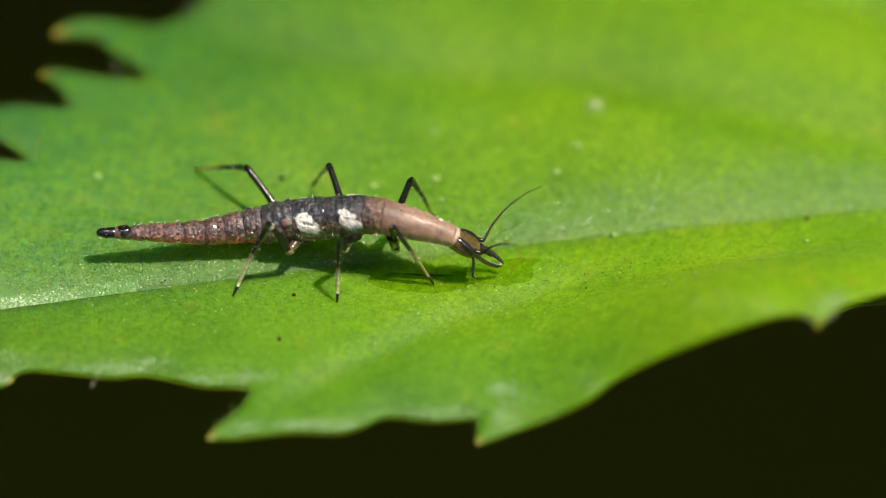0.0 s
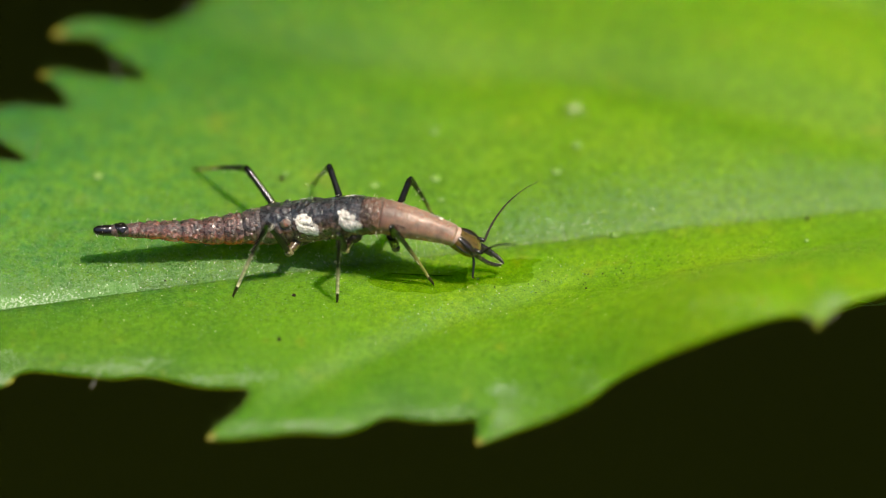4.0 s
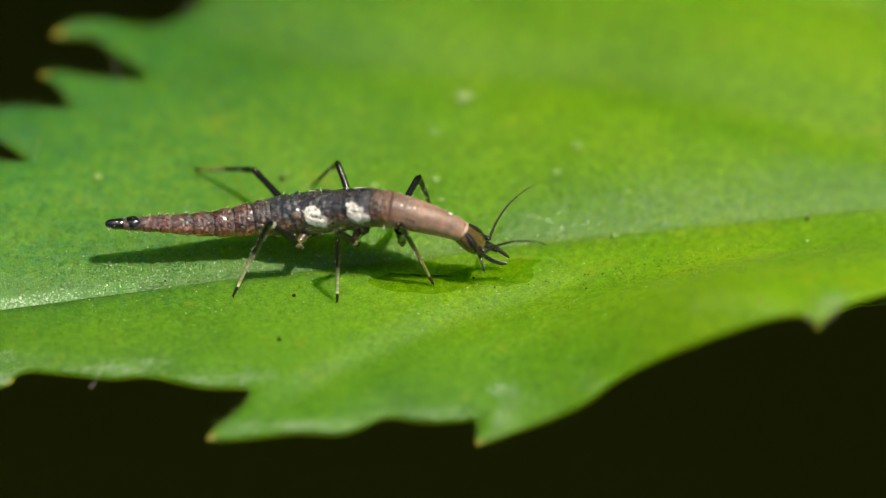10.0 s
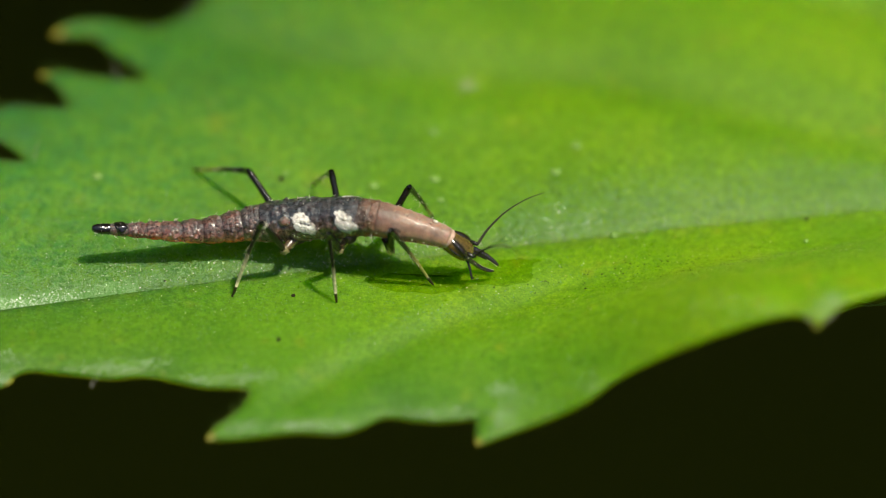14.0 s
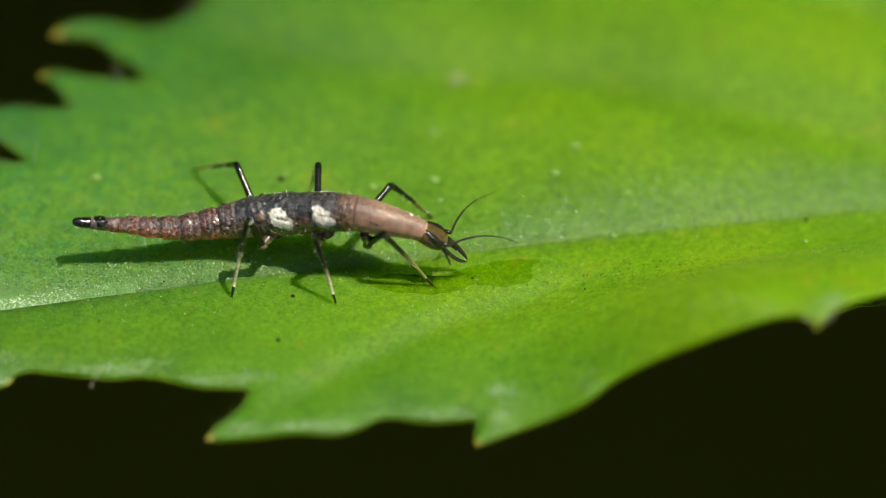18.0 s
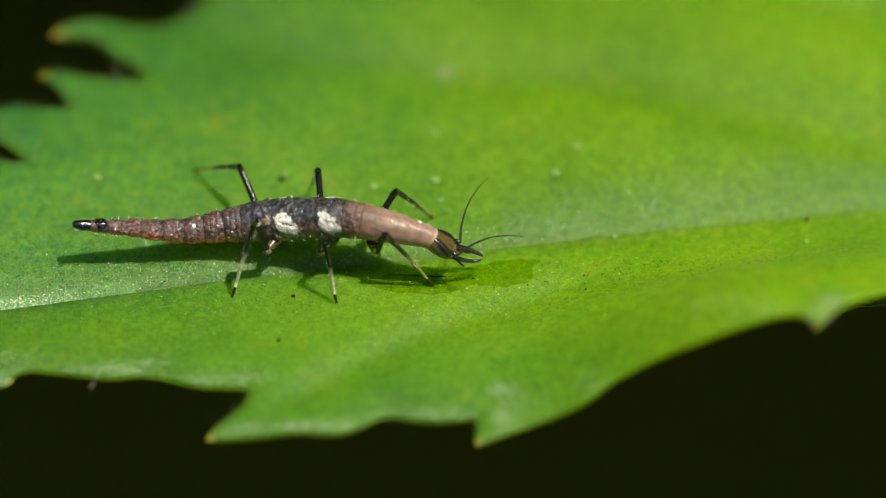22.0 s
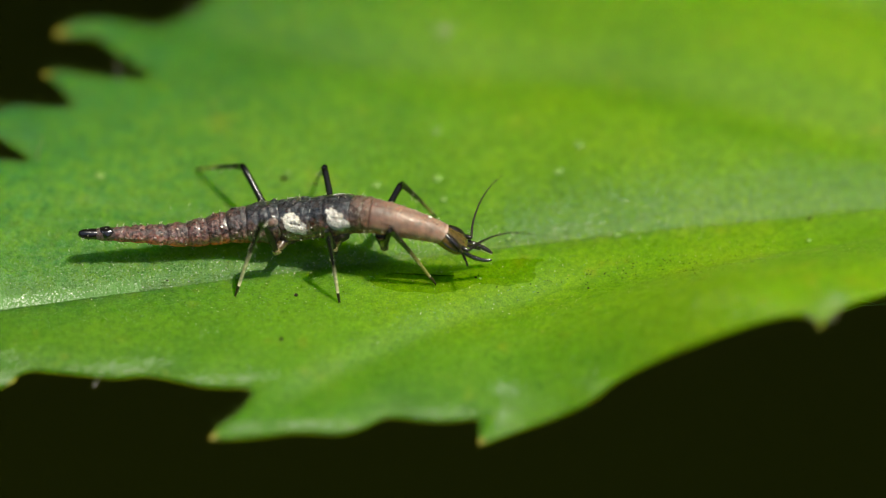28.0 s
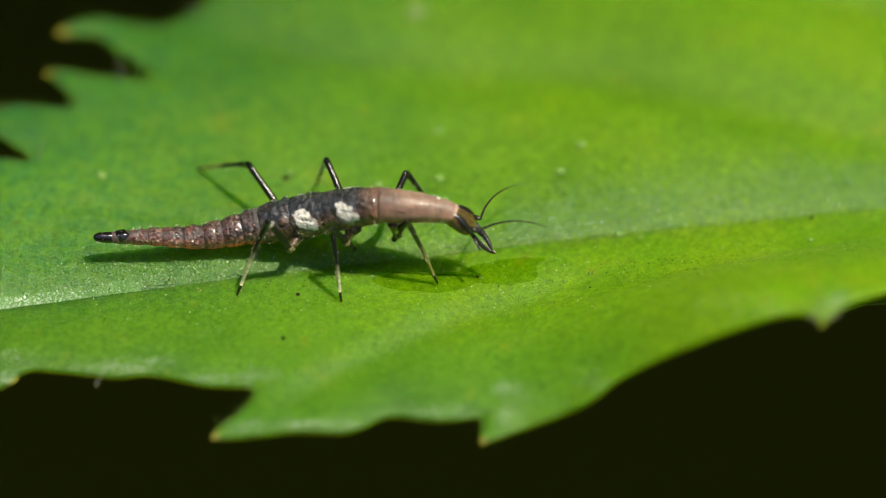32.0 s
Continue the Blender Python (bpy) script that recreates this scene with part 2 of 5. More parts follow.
THIGH = horn_material("thigh_horn", (0.05, 0.045, 0.02), (0.008, 0.008, 0.006), -1.35, -1.05, 0.2, 0.15, 0.4, relief=0.005)
AMBER = clear_material("amber_joint", (0.85, 0.72, 0.40))
COXA = clear_material("coxa_brown", (0.11, 0.075, 0.04), 0.2, 0.3)
KNEE = plain("knee_pale", (0.45, 0.43, 0.34), (0.75, 0.72, 0.6), 9, 0.3)
HEAD = horn_material("head_horn", (0.088, 0.062, 0.018), (0.20, 0.115, 0.02), 0.17, -0.10, 0.16, 0.7, axis=2, relief=0.012)
STRIPE = horn_material("head_stripe", (0.012, 0.009, 0.007), (0.022, 0.016, 0.009), -1, 1, 0.10, 0.8, 0.5, relief=0.012)
JAW = horn_material("jaw_horn", (0.03, 0.022, 0.012), (0.012, 0.010, 0.008), 0.0, 0.35, 0.2, 1.0, 1.0, relief=0.004)
FEELER = horn_material("feeler_horn", (0.02, 0.018, 0.012), (0.035, 0.04, 0.016), 0.0, 2.0, 0.6, 0.0, 0.2)
PALE_RING = plain("pale_joint", (0.38, 0.25, 0.20), (0.52, 0.36, 0.29), 8)
GLASS_HAIR = plain("clear_bristle", (0.55, 0.52, 0.40), (0.75, 0.72, 0.6), 10, 0.25)
DUST = plain("pale_dust", (0.5, 0.52, 0.36), (0.75, 0.76, 0.6), 6, 0.3)
GRAIN = plain("greenish_grain", (0.14, 0.27, 0.045), (0.185, 0.315, 0.085), 6, 0.5, shine=0.15)
DIRT = plain("black_dirt", (0.012, 0.010, 0.006), (0.035, 0.03, 0.012), 8, 0.6, shine=0.1)
MITE = plain("mite_pale", (0.20, 0.29, 0.09), (0.28, 0.36, 0.14), 5, 0.5)
FIBRE = plain("green_fibre", (0.17, 0.27, 0.03), (0.26, 0.36, 0.07), 3, 0.5)
STALK = plain("stalk_green", (0.09, 0.19, 0.02), (0.15, 0.26, 0.03), 0.5, 0.45)
SOIL = plain("dark_soil", (0.166, 0.172, 0.013), (0.200, 0.200, 0.017), 0.02, 0.95, 0.8, 0.0)
SHADE_LEAF = plain("shade_thicket_leaf", (0.03, 0.045, 0.006), (0.05, 0.07, 0.012), 0.05, 0.6, 0.3)


# ---- mesh helpers (mm) ----
def part(name, bm, material, parent=None, label="", m=None, smooth=True):
    """Links a bmesh, drawn in mm, as one mesh object under a thing or a part."""
    bmesh.ops.scale(bm, vec=(MM, MM, MM), verts=bm.verts)
    me = bpy.data.meshes.new(name)
    bm.to_mesh(me)
    bm.free()
    me.materials.append(material)
    me.polygons.foreach_set("use_smooth", [smooth] * len(me.polygons))
    ob = new(name, me)
    if parent:
        ob.parent = parent
    if m is not None:
        ob.matrix_basis = m
    return tagged(ob, label)


def tube(points, radii, sides=10, flat=1.0):
    """A closed tube through the points, each with a radius."""
    bm = bmesh.new()
    add_tube(bm, points, radii, sides, flat)
    return bm


def add_tube(bm, points, radii, sides=10, flat=1.0):
    pts = [Vector(p) for p in points]
    rings, side = [], None
    for i, p in enumerate(pts):
        d = (pts[min(i + 1, len(pts) - 1)] - pts[max(i - 1, 0)]).normalized()
        if side is None:
            side = d.cross(Vector((0, 0, 1)) if abs(d.z) < 0.9 else Vector((0, 1, 0)))
        side = (side - d * side.dot(d)).normalized()
        up = side.cross(d)
        rings.append([bm.verts.new(p + radii[i] * (math.cos(a) * side + math.sin(a) * flat * up))
                      for a in (2 * math.pi * k / sides for k in range(sides))])
    for a, b in zip(rings, rings[1:]):
        for k in range(sides):
            bm.faces.new((a[k], b[k], b[(k + 1) % sides], a[(k + 1) % sides])[::-1])
    for ring, p, turn in ((rings[0], pts[0], 1), (rings[-1], pts[-1], -1)):
        c = bm.verts.new(p)
        for k in range(sides):
            bm.faces.new((c, ring[k], ring[(k + 1) % sides])[::turn])


def blob(size, seed, rough=0.12, at=(0, 0, 0), level=3, freq=2.0):
    """A lumpy rounded body with half axes size."""
    bm = bmesh.new()
    bmesh.ops.create_icosphere(bm, subdivisions=level, radius=1)
    for v in bm.verts:
        k = 1 + rough * noise.noise(v.co * freq + Vector((seed * 7.1, seed * 3.3, 0)))
        v.co = Vector((v.co.x * size[0], v.co.y * size[1], v.co.z * size[2])) * k + Vector(at)
    return bm


def along(points, n):
    """n places along a smooth line through the points."""
    P = [Vector(p) for p in points]
    P = [2 * P[0] - P[1]] + P + [2 * P[-1] - P[-2]]
    out = []
    for i in range(n):
        u = i / (n - 1) * (len(P) - 3) * 0.999999
        k = int(u)
        f, (a, b, c, d) = u - k, P[k:k + 4]
        out.append(0.5 * (2 * b + (c - a) * f + (2 * a - 5 * b + 4 * c - d) * f * f + (3 * b - a - 3 * c + d) * f ** 3))
    return out


def frame_of(x_way, z_hint, at):
    """A pose at a place (mm), x along x_way, z as near z_hint as may be."""
    x = Vector(x_way).normalized()
    z = Vector(z_hint)
    z = (z - x * z.dot(x)).normalized()
    y = z.cross(x)
    m = Matrix((x, y, z)).transposed().to_4x4()
    m.translation = Vector(at) * MM
    return m


# ---- the leaf ----
MIDRIB = [(-26, -4.4), (-11.1, -2.0), (-5.5, -0.95), (2.4, 0.32), (11.3, 1.55), (30, 4.2)]
NEAR_VEIN = [(-5.4, -6.3), (-2.0, -4.0), (0.2, -2.6), (3.1, -1.4), (7.4, -0.2), (11.2, 0.8), (15, 2.0)]
NEAR_VEIN_LOW = [(0.4, -6.4), (4, -4.0), (8, -2.0), (14, 0.2), (21, 2.8)]
FAR_VEIN = [(-9.5, 8.5), (-7.1, 8.5), (-3.3, 6.85), (0.2, 6.3), (3.9, 6.0), (7.5, 4.95), (11.3, 3.7), (17, 2.4)]
FAR_VEIN_HIGH = [(2, 11.5), (8.5, 9.4), (11.5, 8.4), (16, 6.5), (23, 3.3)]
FAR_VEIN_LOW = [(-11.3, 1.4), (-7.6, 0.95), (-5, 0.5), (-1, -0.2)]


def line_y(line, x):
    return float(np.interp(x, [p[0] for p in line], [p[1] for p in line]))


FAR_MARGIN = [(-26, -4.6), (-23, -2.2), (-19, -0.6), (-19.4, 0.6), (-16, 1.6), (-13, 2.4), (-13.4, 3.5), (-11.32, 3.23), (-10.55, 3.1),
              (-10.9, 3.5), (-11.4, 3.95), (-11.9, 4.5), (-11.6, 5.0), (-11.07, 5.24), (-10.5, 5.15), (-9.48, 5.12), (-9.8, 5.6),
              (-9.95, 5.95), (-10.17, 6.15), (-10.25, 6.4), (-9.9, 6.55), (-9.3, 6.36), (-8.5, 6.22), (-7.42, 6.16), (-8.45, 7.1),
              (-8.8, 7.55), (-9.1, 7.92), (-9.5, 7.8), (-9.84, 7.85), (-9.92, 8.1), (-9.7, 8.35), (-8.8, 8.6), (-7.75, 8.4),
              (-7.3, 8.55), (-6.0, 9.2), (-6.6, 11), (-3.5, 12.2), (-3.6, 13.8), (1, 14.8), (1.5, 16), (8, 16.4), (9, 17.2), (17, 15.4),
              (24, 11), (29, 5)]
NEAR_MARGIN = [(29, 3.4), (24, 0.9), (17, -0.1), (16.4, -0.8), (11.1, -1.38), (9.75, -2.02), (9.3, -2.75), (9.0, -2.32), (8.7, -2.18), (7.7, -2.45),
               (6.6, -2.98), (5.15, -3.78), (4.15, -4.56), (3.7, -5.22), (2.5, -5.95), (1.6, -6.43), (1.03, -6.82), (0.76, -6.6),
               (0.93, -5.95), (0.2, -6.08), (-0.5, -6.08), (-1.2, -5.93), (-1.6, -5.97), (-1.9, -6.26), (-2.6, -6.55), (-3.7, -6.41),
               (-4.95, -6.62), (-5.7, -6.75), (-5.78, -6.4), (-5.25, -5.9), (-4.9, -5.38), (-4.78, -4.95), (-5.4, -4.93), (-6.1, -4.9),
               (-6.8, -4.66), (-7.5, -4.46), (-8.2, -4.6), (-8.9, -4.48), (-9.8, -4.36), (-10.5, -4.28), (-10.9, -4.8), (-11.5, -5.2),
               (-12.5, -4.9), (-16, -5.8), (-16.6, -6.4), (-20, -5.6), (-24, -5.2)]


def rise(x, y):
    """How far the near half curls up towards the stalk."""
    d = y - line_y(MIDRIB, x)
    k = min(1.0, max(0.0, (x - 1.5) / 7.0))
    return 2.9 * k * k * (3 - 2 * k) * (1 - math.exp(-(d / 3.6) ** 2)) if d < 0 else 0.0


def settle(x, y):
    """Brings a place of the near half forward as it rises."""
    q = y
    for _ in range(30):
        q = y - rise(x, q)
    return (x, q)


def smooth_ring(points, times):
    for _ in range(times):
        points = [q for a, b in zip(points, points[1:] + points[:1])
                  for q in ((a[0] * 0.75 + b[0] * 0.25, a[1] * 0.75 + b[1] * 0.25), (a[0] * 0.25 + b[0] * 0.75, a[1] * 0.25 + b[1] * 0.75))]
    return points


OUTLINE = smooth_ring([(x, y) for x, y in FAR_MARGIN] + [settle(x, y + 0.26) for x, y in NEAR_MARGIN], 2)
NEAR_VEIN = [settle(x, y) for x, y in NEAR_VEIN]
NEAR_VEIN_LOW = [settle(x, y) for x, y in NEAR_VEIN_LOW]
RIM = KDTree(len(OUTLINE) * 4)
for i, (p, q) in enumerate(zip(OUTLINE, OUTLINE[1:] + OUTLINE[:1])):
    for j in range(4):
        RIM.insert((p[0] + (q[0] - p[0]) * j / 4, p[1] + (q[1] - p[1]) * j / 4, 0), i * 4 + j)
RIM.balance()


def on_blade(x, y):
    """Whether a place lies inside the leaf's outline."""
    inside = False
    for (ax, ay), (bx, by) in zip(OUTLINE, OUTLINE[1:] + OUTLINE[:1]):
        if (ay > y) != (by > y) and x < ax + (bx - ax) * (y - ay) / (by - ay):
            inside = not inside
    return inside


def groove(line, x, y, depth, width):
    if x < line[0][0] or x > line[-1][0]:
        return 0.0
    d = (y - line_y(line, x)) / width
    fade = min(1, (x - line[0][0]) / 2, (line[-1][0] - x) / 2)
    return -depth * fade * math.exp(-d * d)


def leaf_z(x, y):
    """The height of the blade (mm): a shallow fold along the midrib, with sunken side veins."""
    d = y - line_y(MIDRIB, x)
    wide = min(1.0, max(0.0, (x - 1.5) / 4))
    # the fold is sharp towards the tip and rounds out towards the stalk
    round_off = 0.02 + 0.38 * wide
    e = math.sqrt(d * d + round_off * round_off) - round_off
    if d > 0:
        z = (0.24 + 0.30 * wide) * (1 - math.exp(-e / (0.55 + 0.35 * wide))) + 0.09 * (1 - wide) * (1 - math.exp(-e / 0.12))
    else:
        z = 0.12 * (1 - math.exp(-e / 0.9))
    z += rise(x, y)
    z += groove(NEAR_VEIN, x, y, 0.17, 0.6) + groove(NEAR_VEIN_LOW, x, y, 0.10, 0.6)
    z += groove(FAR_VEIN, x, y, 0.30, 1.0) + groove(FAR_VEIN_HIGH, x, y, 0.30, 1.0) + groove(FAR_VEIN_LOW, x, y, 0.05, 0.3)
    z += 0.05 * noise.noise(Vector((x * 0.35, y * 0.35, 3.0)))
    # the rim rolls down
    away = RIM.find((x, y, 0))[2]
    return z - 0.12 - 0.18 * math.exp(-away / 0.4)


def build_leaf():
    rim = OUTLINE
    rng = random.Random(4)
    pts = [Vector(p) for p in rim]
    n = len(pts)
    for i in range(-105, 118):
        for j in range(-28, 70):
            p = Vector((i * 0.25 + rng.uniform(-0.06, 0.06), j * 0.25 + rng.uniform(-0.06, 0.06)))
            if abs(p.y - line_y(MIDRIB, p.x) - 0.02) > 0.5 and RIM.find((p.x, p.y, 0))[2] > 0.5:
                pts.append(p)
    # finer rows along the rim
    for i in range(n):
        a, b = pts[i - 1], pts[(i + 1) % n]
        side = Vector((-(b - a).y, (b - a).x)).normalized()
        for inset in (0.06, 0.14, 0.24, 0.36, 0.48):
            for s in (-1, 1):
                q = pts[i] + side * s * inset
                if on_blade(q.x, q.y) and RIM.find((q.x, q.y, 0))[2] > inset * 0.8:
                    pts.append(q)
    for i in range(-150, 170):
        x = i * 0.16
        for d in (-0.4, -0.2, -0.08, 0.0, 0.05, 0.11, 0.18, 0.28, 0.42):
            if on_blade(x, line_y(MIDRIB, x) + d):
                pts.append(Vector((x, line_y(MIDRIB, x) + d)))
    co, _, faces, *_ = delaunay_2d_cdt(pts, [(i, (i + 1) % n) for i in range(n)], [list(range(n))], 1, 1e-4)
    bm = bmesh.new()
    top = [bm.verts.new((p.x, p.y, leaf_z(p.x, p.y))) for p in co]
    for f in faces:
        bm.faces.new([top[k] for k in f])
    bmesh.ops.recalc_face_normals(bm, faces=bm.faces)
    if sum(f.normal.z for f in bm.faces) < 0:
        bmesh.ops.reverse_faces(bm, faces=bm.faces)
    thing = tagged(new("leaf"), "bright green toothed leaf with sunken veins in sunlight", "leaf")
    thing.location = Vector((29, 3.9, leaf_z(29, 3.9))) * MM
    home = Matrix.Translation(-thing.location)
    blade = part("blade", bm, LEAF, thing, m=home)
    skin = blade.modifiers.new("thickness", "SOLIDIFY")
    skin.thickness, skin.offset = 0.22 * MM, -1
    # rounded yellow callus on each tooth
    for x, y, ax, ay, size in ((-9.8, 8.0, -1, -0.35, 0.30), (-10.1, 6.35, -1, 0.1, 0.26), (-11.75, 4.65, -1, -0.2, 0.2), (-5.62, -6.55, -0.8, -0.6, 0.24),
                               (0.95, -6.62, -0.4, -0.9, 0.22), (9.25, -2.66, -0.4, -0.9, 0.11), (-10.85, -4.65, -0.7, -0.7, 0.18)):
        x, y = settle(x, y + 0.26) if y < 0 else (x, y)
        part("tooth_tip", blob((size * 1.15, size * 0.5, size * 0.36), x, 0.2), TIP, thing, "yellow callus tip",
             m=home @ frame_of((ax, ay, 0), (0, 0, 1), (x, y, leaf_z(x, y) - 0.1)))
    # glossy wax flakes that sparkle in the sun
    rng = random.Random(8)
    verts, faces, pale = [], [], []
    for n in range(46000):
        x = rng.uniform(-11.2, 11.2)
        if n % 16 == 5:
            # thick along the tip end of the midrib
            x = -11.3 + 3.6 * rng.random() ** 1.4
            y = line_y(MIDRIB, x) + abs(rng.gauss(0, 0.11)) - 0.02
        elif n % 4 == 3 or n % 16 == 9:
            x = -11.2 + 9.5 * rng.random() ** 1.2
            y = line_y(MIDRIB, x) + abs(rng.gauss(0, 2.0))
        elif n % 8 in (2, 6):
            x = rng.uniform(1.5, 11.4)
            y = line_y(MIDRIB, x) + abs(rng.gauss(0.5, 0.8))
        elif n % 6 == 0:
            x = -11.2 + 9.5 * rng.random() ** 1.9
            y = line_y(MIDRIB, x) + abs(rng.gauss(0, 0.14 + 0.22 * rng.random())) - 0.03
        elif n % 9 == 1:
            y = line_y(NEAR_VEIN, x) + rng.gauss(0, 0.9) if x > -1 else rng.gauss(-1.0, 1.2)
        else:
            y = rng.gauss(-0.2, 2.6)
        if not on_blade(x, y) or RIM.find((x, y, 0))[2] < 0.06:
            continue
        if x > 0 and y < line_y(MIDRIB, x) + 0.1 and rng.random() < 0.72:
            continue
        r = (0.010 + 0.017 * rng.random() ** 2) * (1.5 if n % 16 == 5 else 1.0)
        high = r * math.tan(radians(rng.uniform(12, 38)))
        turn = rng.uniform(0, 1.0472)
        c = Vector((x, y, leaf_z(x, y) - 0.003))
        k = len(verts)
        for s in range(6):
            verts.append((c + Vector((math.cos(s * 1.0472 + turn) * r, math.sin(s * 1.0472 + turn) * r, 0))) * MM)
        verts.append((c + Vector((0, 0, high))) * MM)
        faces += [(k + s, k + (s + 1) % 6, k + 6) for s in range(6)]
        # paler flakes stand in for the glint at the midrib's tip end
        pale += [int(n % 80 in (5, 37) and x < -9.7 + rng.uniform(-0.4, 0.9))] * 6
    me = bpy.data.meshes.new("wax_bloom")
    me.from_pydata(verts, [], faces)
    me.materials.append(PAPILLA)
    me.materials.append(SHEEN_WAX)
    me.polygons.foreach_set("material_index", pale)
    ob = tagged(new("wax_bloom", me), "bloom of tiny glossy wax flakes", kind="stuff")
    ob.parent, ob.matrix_basis = thing, home
    # pale wax in patches along the near rim, coloured to stand in for sheen
    verts, faces = [], []
    for cx, cy, wide, deep, count in ((-11.0, -4.0, 0.25, 0.2, 70), (-10.95, -4.65, 0.2, 0.12, 110), (-8.9, -4.3, 0.3, 0.08, 40), (-8.0, -4.28, 0.45, 0.12, 150), (-7.3, -4.1, 0.3, 0.1, 60),
                                      (-6.0, -4.68, 0.3, 0.1, 70), (-4.75, -4.6, 0.3, 0.11, 130), (-4.9, -6.3, 0.3, 0.12, 70), (-3.6, -6.22, 0.5, 0.09, 170), (-2.5, -6.3, 0.4, 0.1, 80),
                                      (-0.2, -5.85, 0.6, 0.1, 100), (1.55, -5.12, 0.22, 0.14, 170), (1.5, -6.0, 0.2, 0.25, 120), (2.5, -5.5, 0.4, 0.2, 60), (3.8, -4.75, 0.35, 0.25, 130),
                                      (9.7, -1.9, 0.3, 0.25, 220), (6.7, -2.0, 0.5, 0.3, 60), (8.0, -2.1, 0.5, 0.2, 50)):
        for _ in range(count * 2):
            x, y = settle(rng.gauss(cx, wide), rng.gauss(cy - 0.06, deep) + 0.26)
            if not on_blade(x, y) or RIM.find((x, y, 0))[2] < 0.03:
                continue
            r = 0.009 + 0.016 * rng.random() ** 2
            high, turn = r * rng.uniform(0.2, 0.9), rng.uniform(0, 1.2566)
            c, k = Vector((x, y, leaf_z(x, y) - 0.003)), len(verts)
            verts += [(c + Vector((math.cos(s * 1.2566 + turn) * r, math.sin(s * 1.2566 + turn) * r, 0))) * MM for s in range(5)] + [(c + Vector((0, 0, high))) * MM]
            faces += [(k + s, k + (s + 1) % 5, k + 5) for s in range(5)]
    me = bpy.data.meshes.new("rim_sheen")
    me.from_pydata(verts, [], faces)
    me.materials.append(SHEEN_WAX)
    ob = tagged(new("rim_sheen", me), "pale wax flakes standing in for sheen along the rim", kind="stuff")
    ob.parent, ob.matrix_basis = thing, home
    # fine hairs along the rim
    bm = bmesh.new()
    for i, (p, q) in enumerate(zip(OUTLINE, OUTLINE[1:] + OUTLINE[:1])):
        if abs(p[0]) > 13 or p[1] > 9.5:
            continue
        out = Vector((q[1] - p[1], p[0] - q[0], 0)).normalized()
        if on_blade(p[0] + out.x * 0.05, p[1] + out.y * 0.05):
            out = -out
        for _ in range(1):
            f, long = rng.random(), rng.uniform(0.10, 0.34)
            at = Vector((p[0] + (q[0] - p[0]) * f, p[1] + (q[1] - p[1]) * f, 0)) - out * rng.uniform(0.0, 0.25)
            if not on_blade(at.x, at.y):
                continue
            at.z = leaf_z(at.x, at.y) - 0.01
            way = (out + Vector((rng.gauss(0, 0.5), rng.gauss(0, 0.5), rng.uniform(-0.1, 0.8)))).normalized()
            add_tube(bm, [at, at + way * long * 0.5, at + way * long + Vector((0, 0, 0.04))], [0.006, 0.005, 0.002], 4)
    tagged(part("rim_hairs", bm, GRAIN, thing, "fine clear hairs along the rim", m=home), kind="stuff")
    base = Vector((28.6, 3.9, leaf_z(28.6, 3.9) - 0.25))
    line = along([base, base + Vector((12, 2, -3)), base + Vector((30, 5, -25)), base + Vector((38, 6, -90)), base + Vector((40, 6, -250.2))], 40)
    part("petiole", tube(line, [0.9 + 0.02 * i for i in range(40)], 12), STALK, thing, "green leaf stalk", m=home)
    line = along([(x, y, leaf_z(x, y) - 0.46) for x, y in MIDRIB[1:]], 40)
    part("midrib", tube(line, [0.22 + 0.004 * i for i in range(40)], 8), STALK, thing, "raised rib under the blade", m=home)
    return thing


build_leaf()


# ---- the wet film on the leaf, where the larva feeds ----
def build_wet_patch():
    rim = smooth_ring([(-2.05, -1.1), (-1.75, -0.85), (-1.2, -0.75), (-0.35, -0.9), (0.65, -0.6), (1.2, -0.35), (2.1, -0.2), (2.7, -0.3), (2.2, -0.5),
                       (2.4, -0.95), (1.95, -1.2), (1.2, -1.3), (0.75, -1.2), (0.25, -1.5), (-0.6, -1.55), (-1.5, -1.43)], 2)
    rim = [(x + 0.07 * noise.noise(Vector((x * 3, y * 3, 1))), y + 0.12 * noise.noise(Vector((x * 3, y * 3, 5)))) for x, y in rim]
    c = Vector((sum(p[0] for p in rim) / len(rim), sum(p[1] for p in rim) / len(rim)))
    bm = bmesh.new()
    rings = []
    for k, lift in ((1.0, -0.004), (0.94, 0.003), (0.85, 0.007), (0.7, 0.009), (0.5, 0.010), (0.35, 0.010), (0.2, 0.010)):
        rings.append([bm.verts.new((*(c + (Vector(p) - c) * k), 0)) for p in rim])
        for v in rings[-1]:
            v.co.z = leaf_z(v.co.x, v.co.y) + lift
    for a, b in zip(rings, rings[1:]):
        for i in range(len(rim)):
            j = (i + 1) % len(rim)
            bm.faces.new((a[i], a[j], b[j], b[i]))
    bm.faces.new(rings[-1])
    bmesh.ops.recalc_face_normals(bm, faces=bm.faces)
    film_ob = part("wet_patch", bm, WET)
    film_ob.visible_shadow = False
    tagged(film_ob, "thin wet film of juice lying on the green leaf", "wet patch")


build_wet_patch()


# ---- the larva: where its spine and its tips are, time by time (mm) ----
SPINE, TIPS, KNEES, FEET = {}, {}, {}, {}


def body_node(name, y, lean, xs, zs):
    """A place on the body's axis; it sways in a plane at y that leans back."""
    SPINE[name] = [Vector((x, y + lean * z, z)) for x, z in zip(xs, zs)]


def knee_node(name, foot, xs, ys, zs):
    """A knee that sways while its foot stays where it stands."""
    KNEES[name] = [Vector(p) for p in zip(xs, ys, zs)]
    FEET[name] = foot


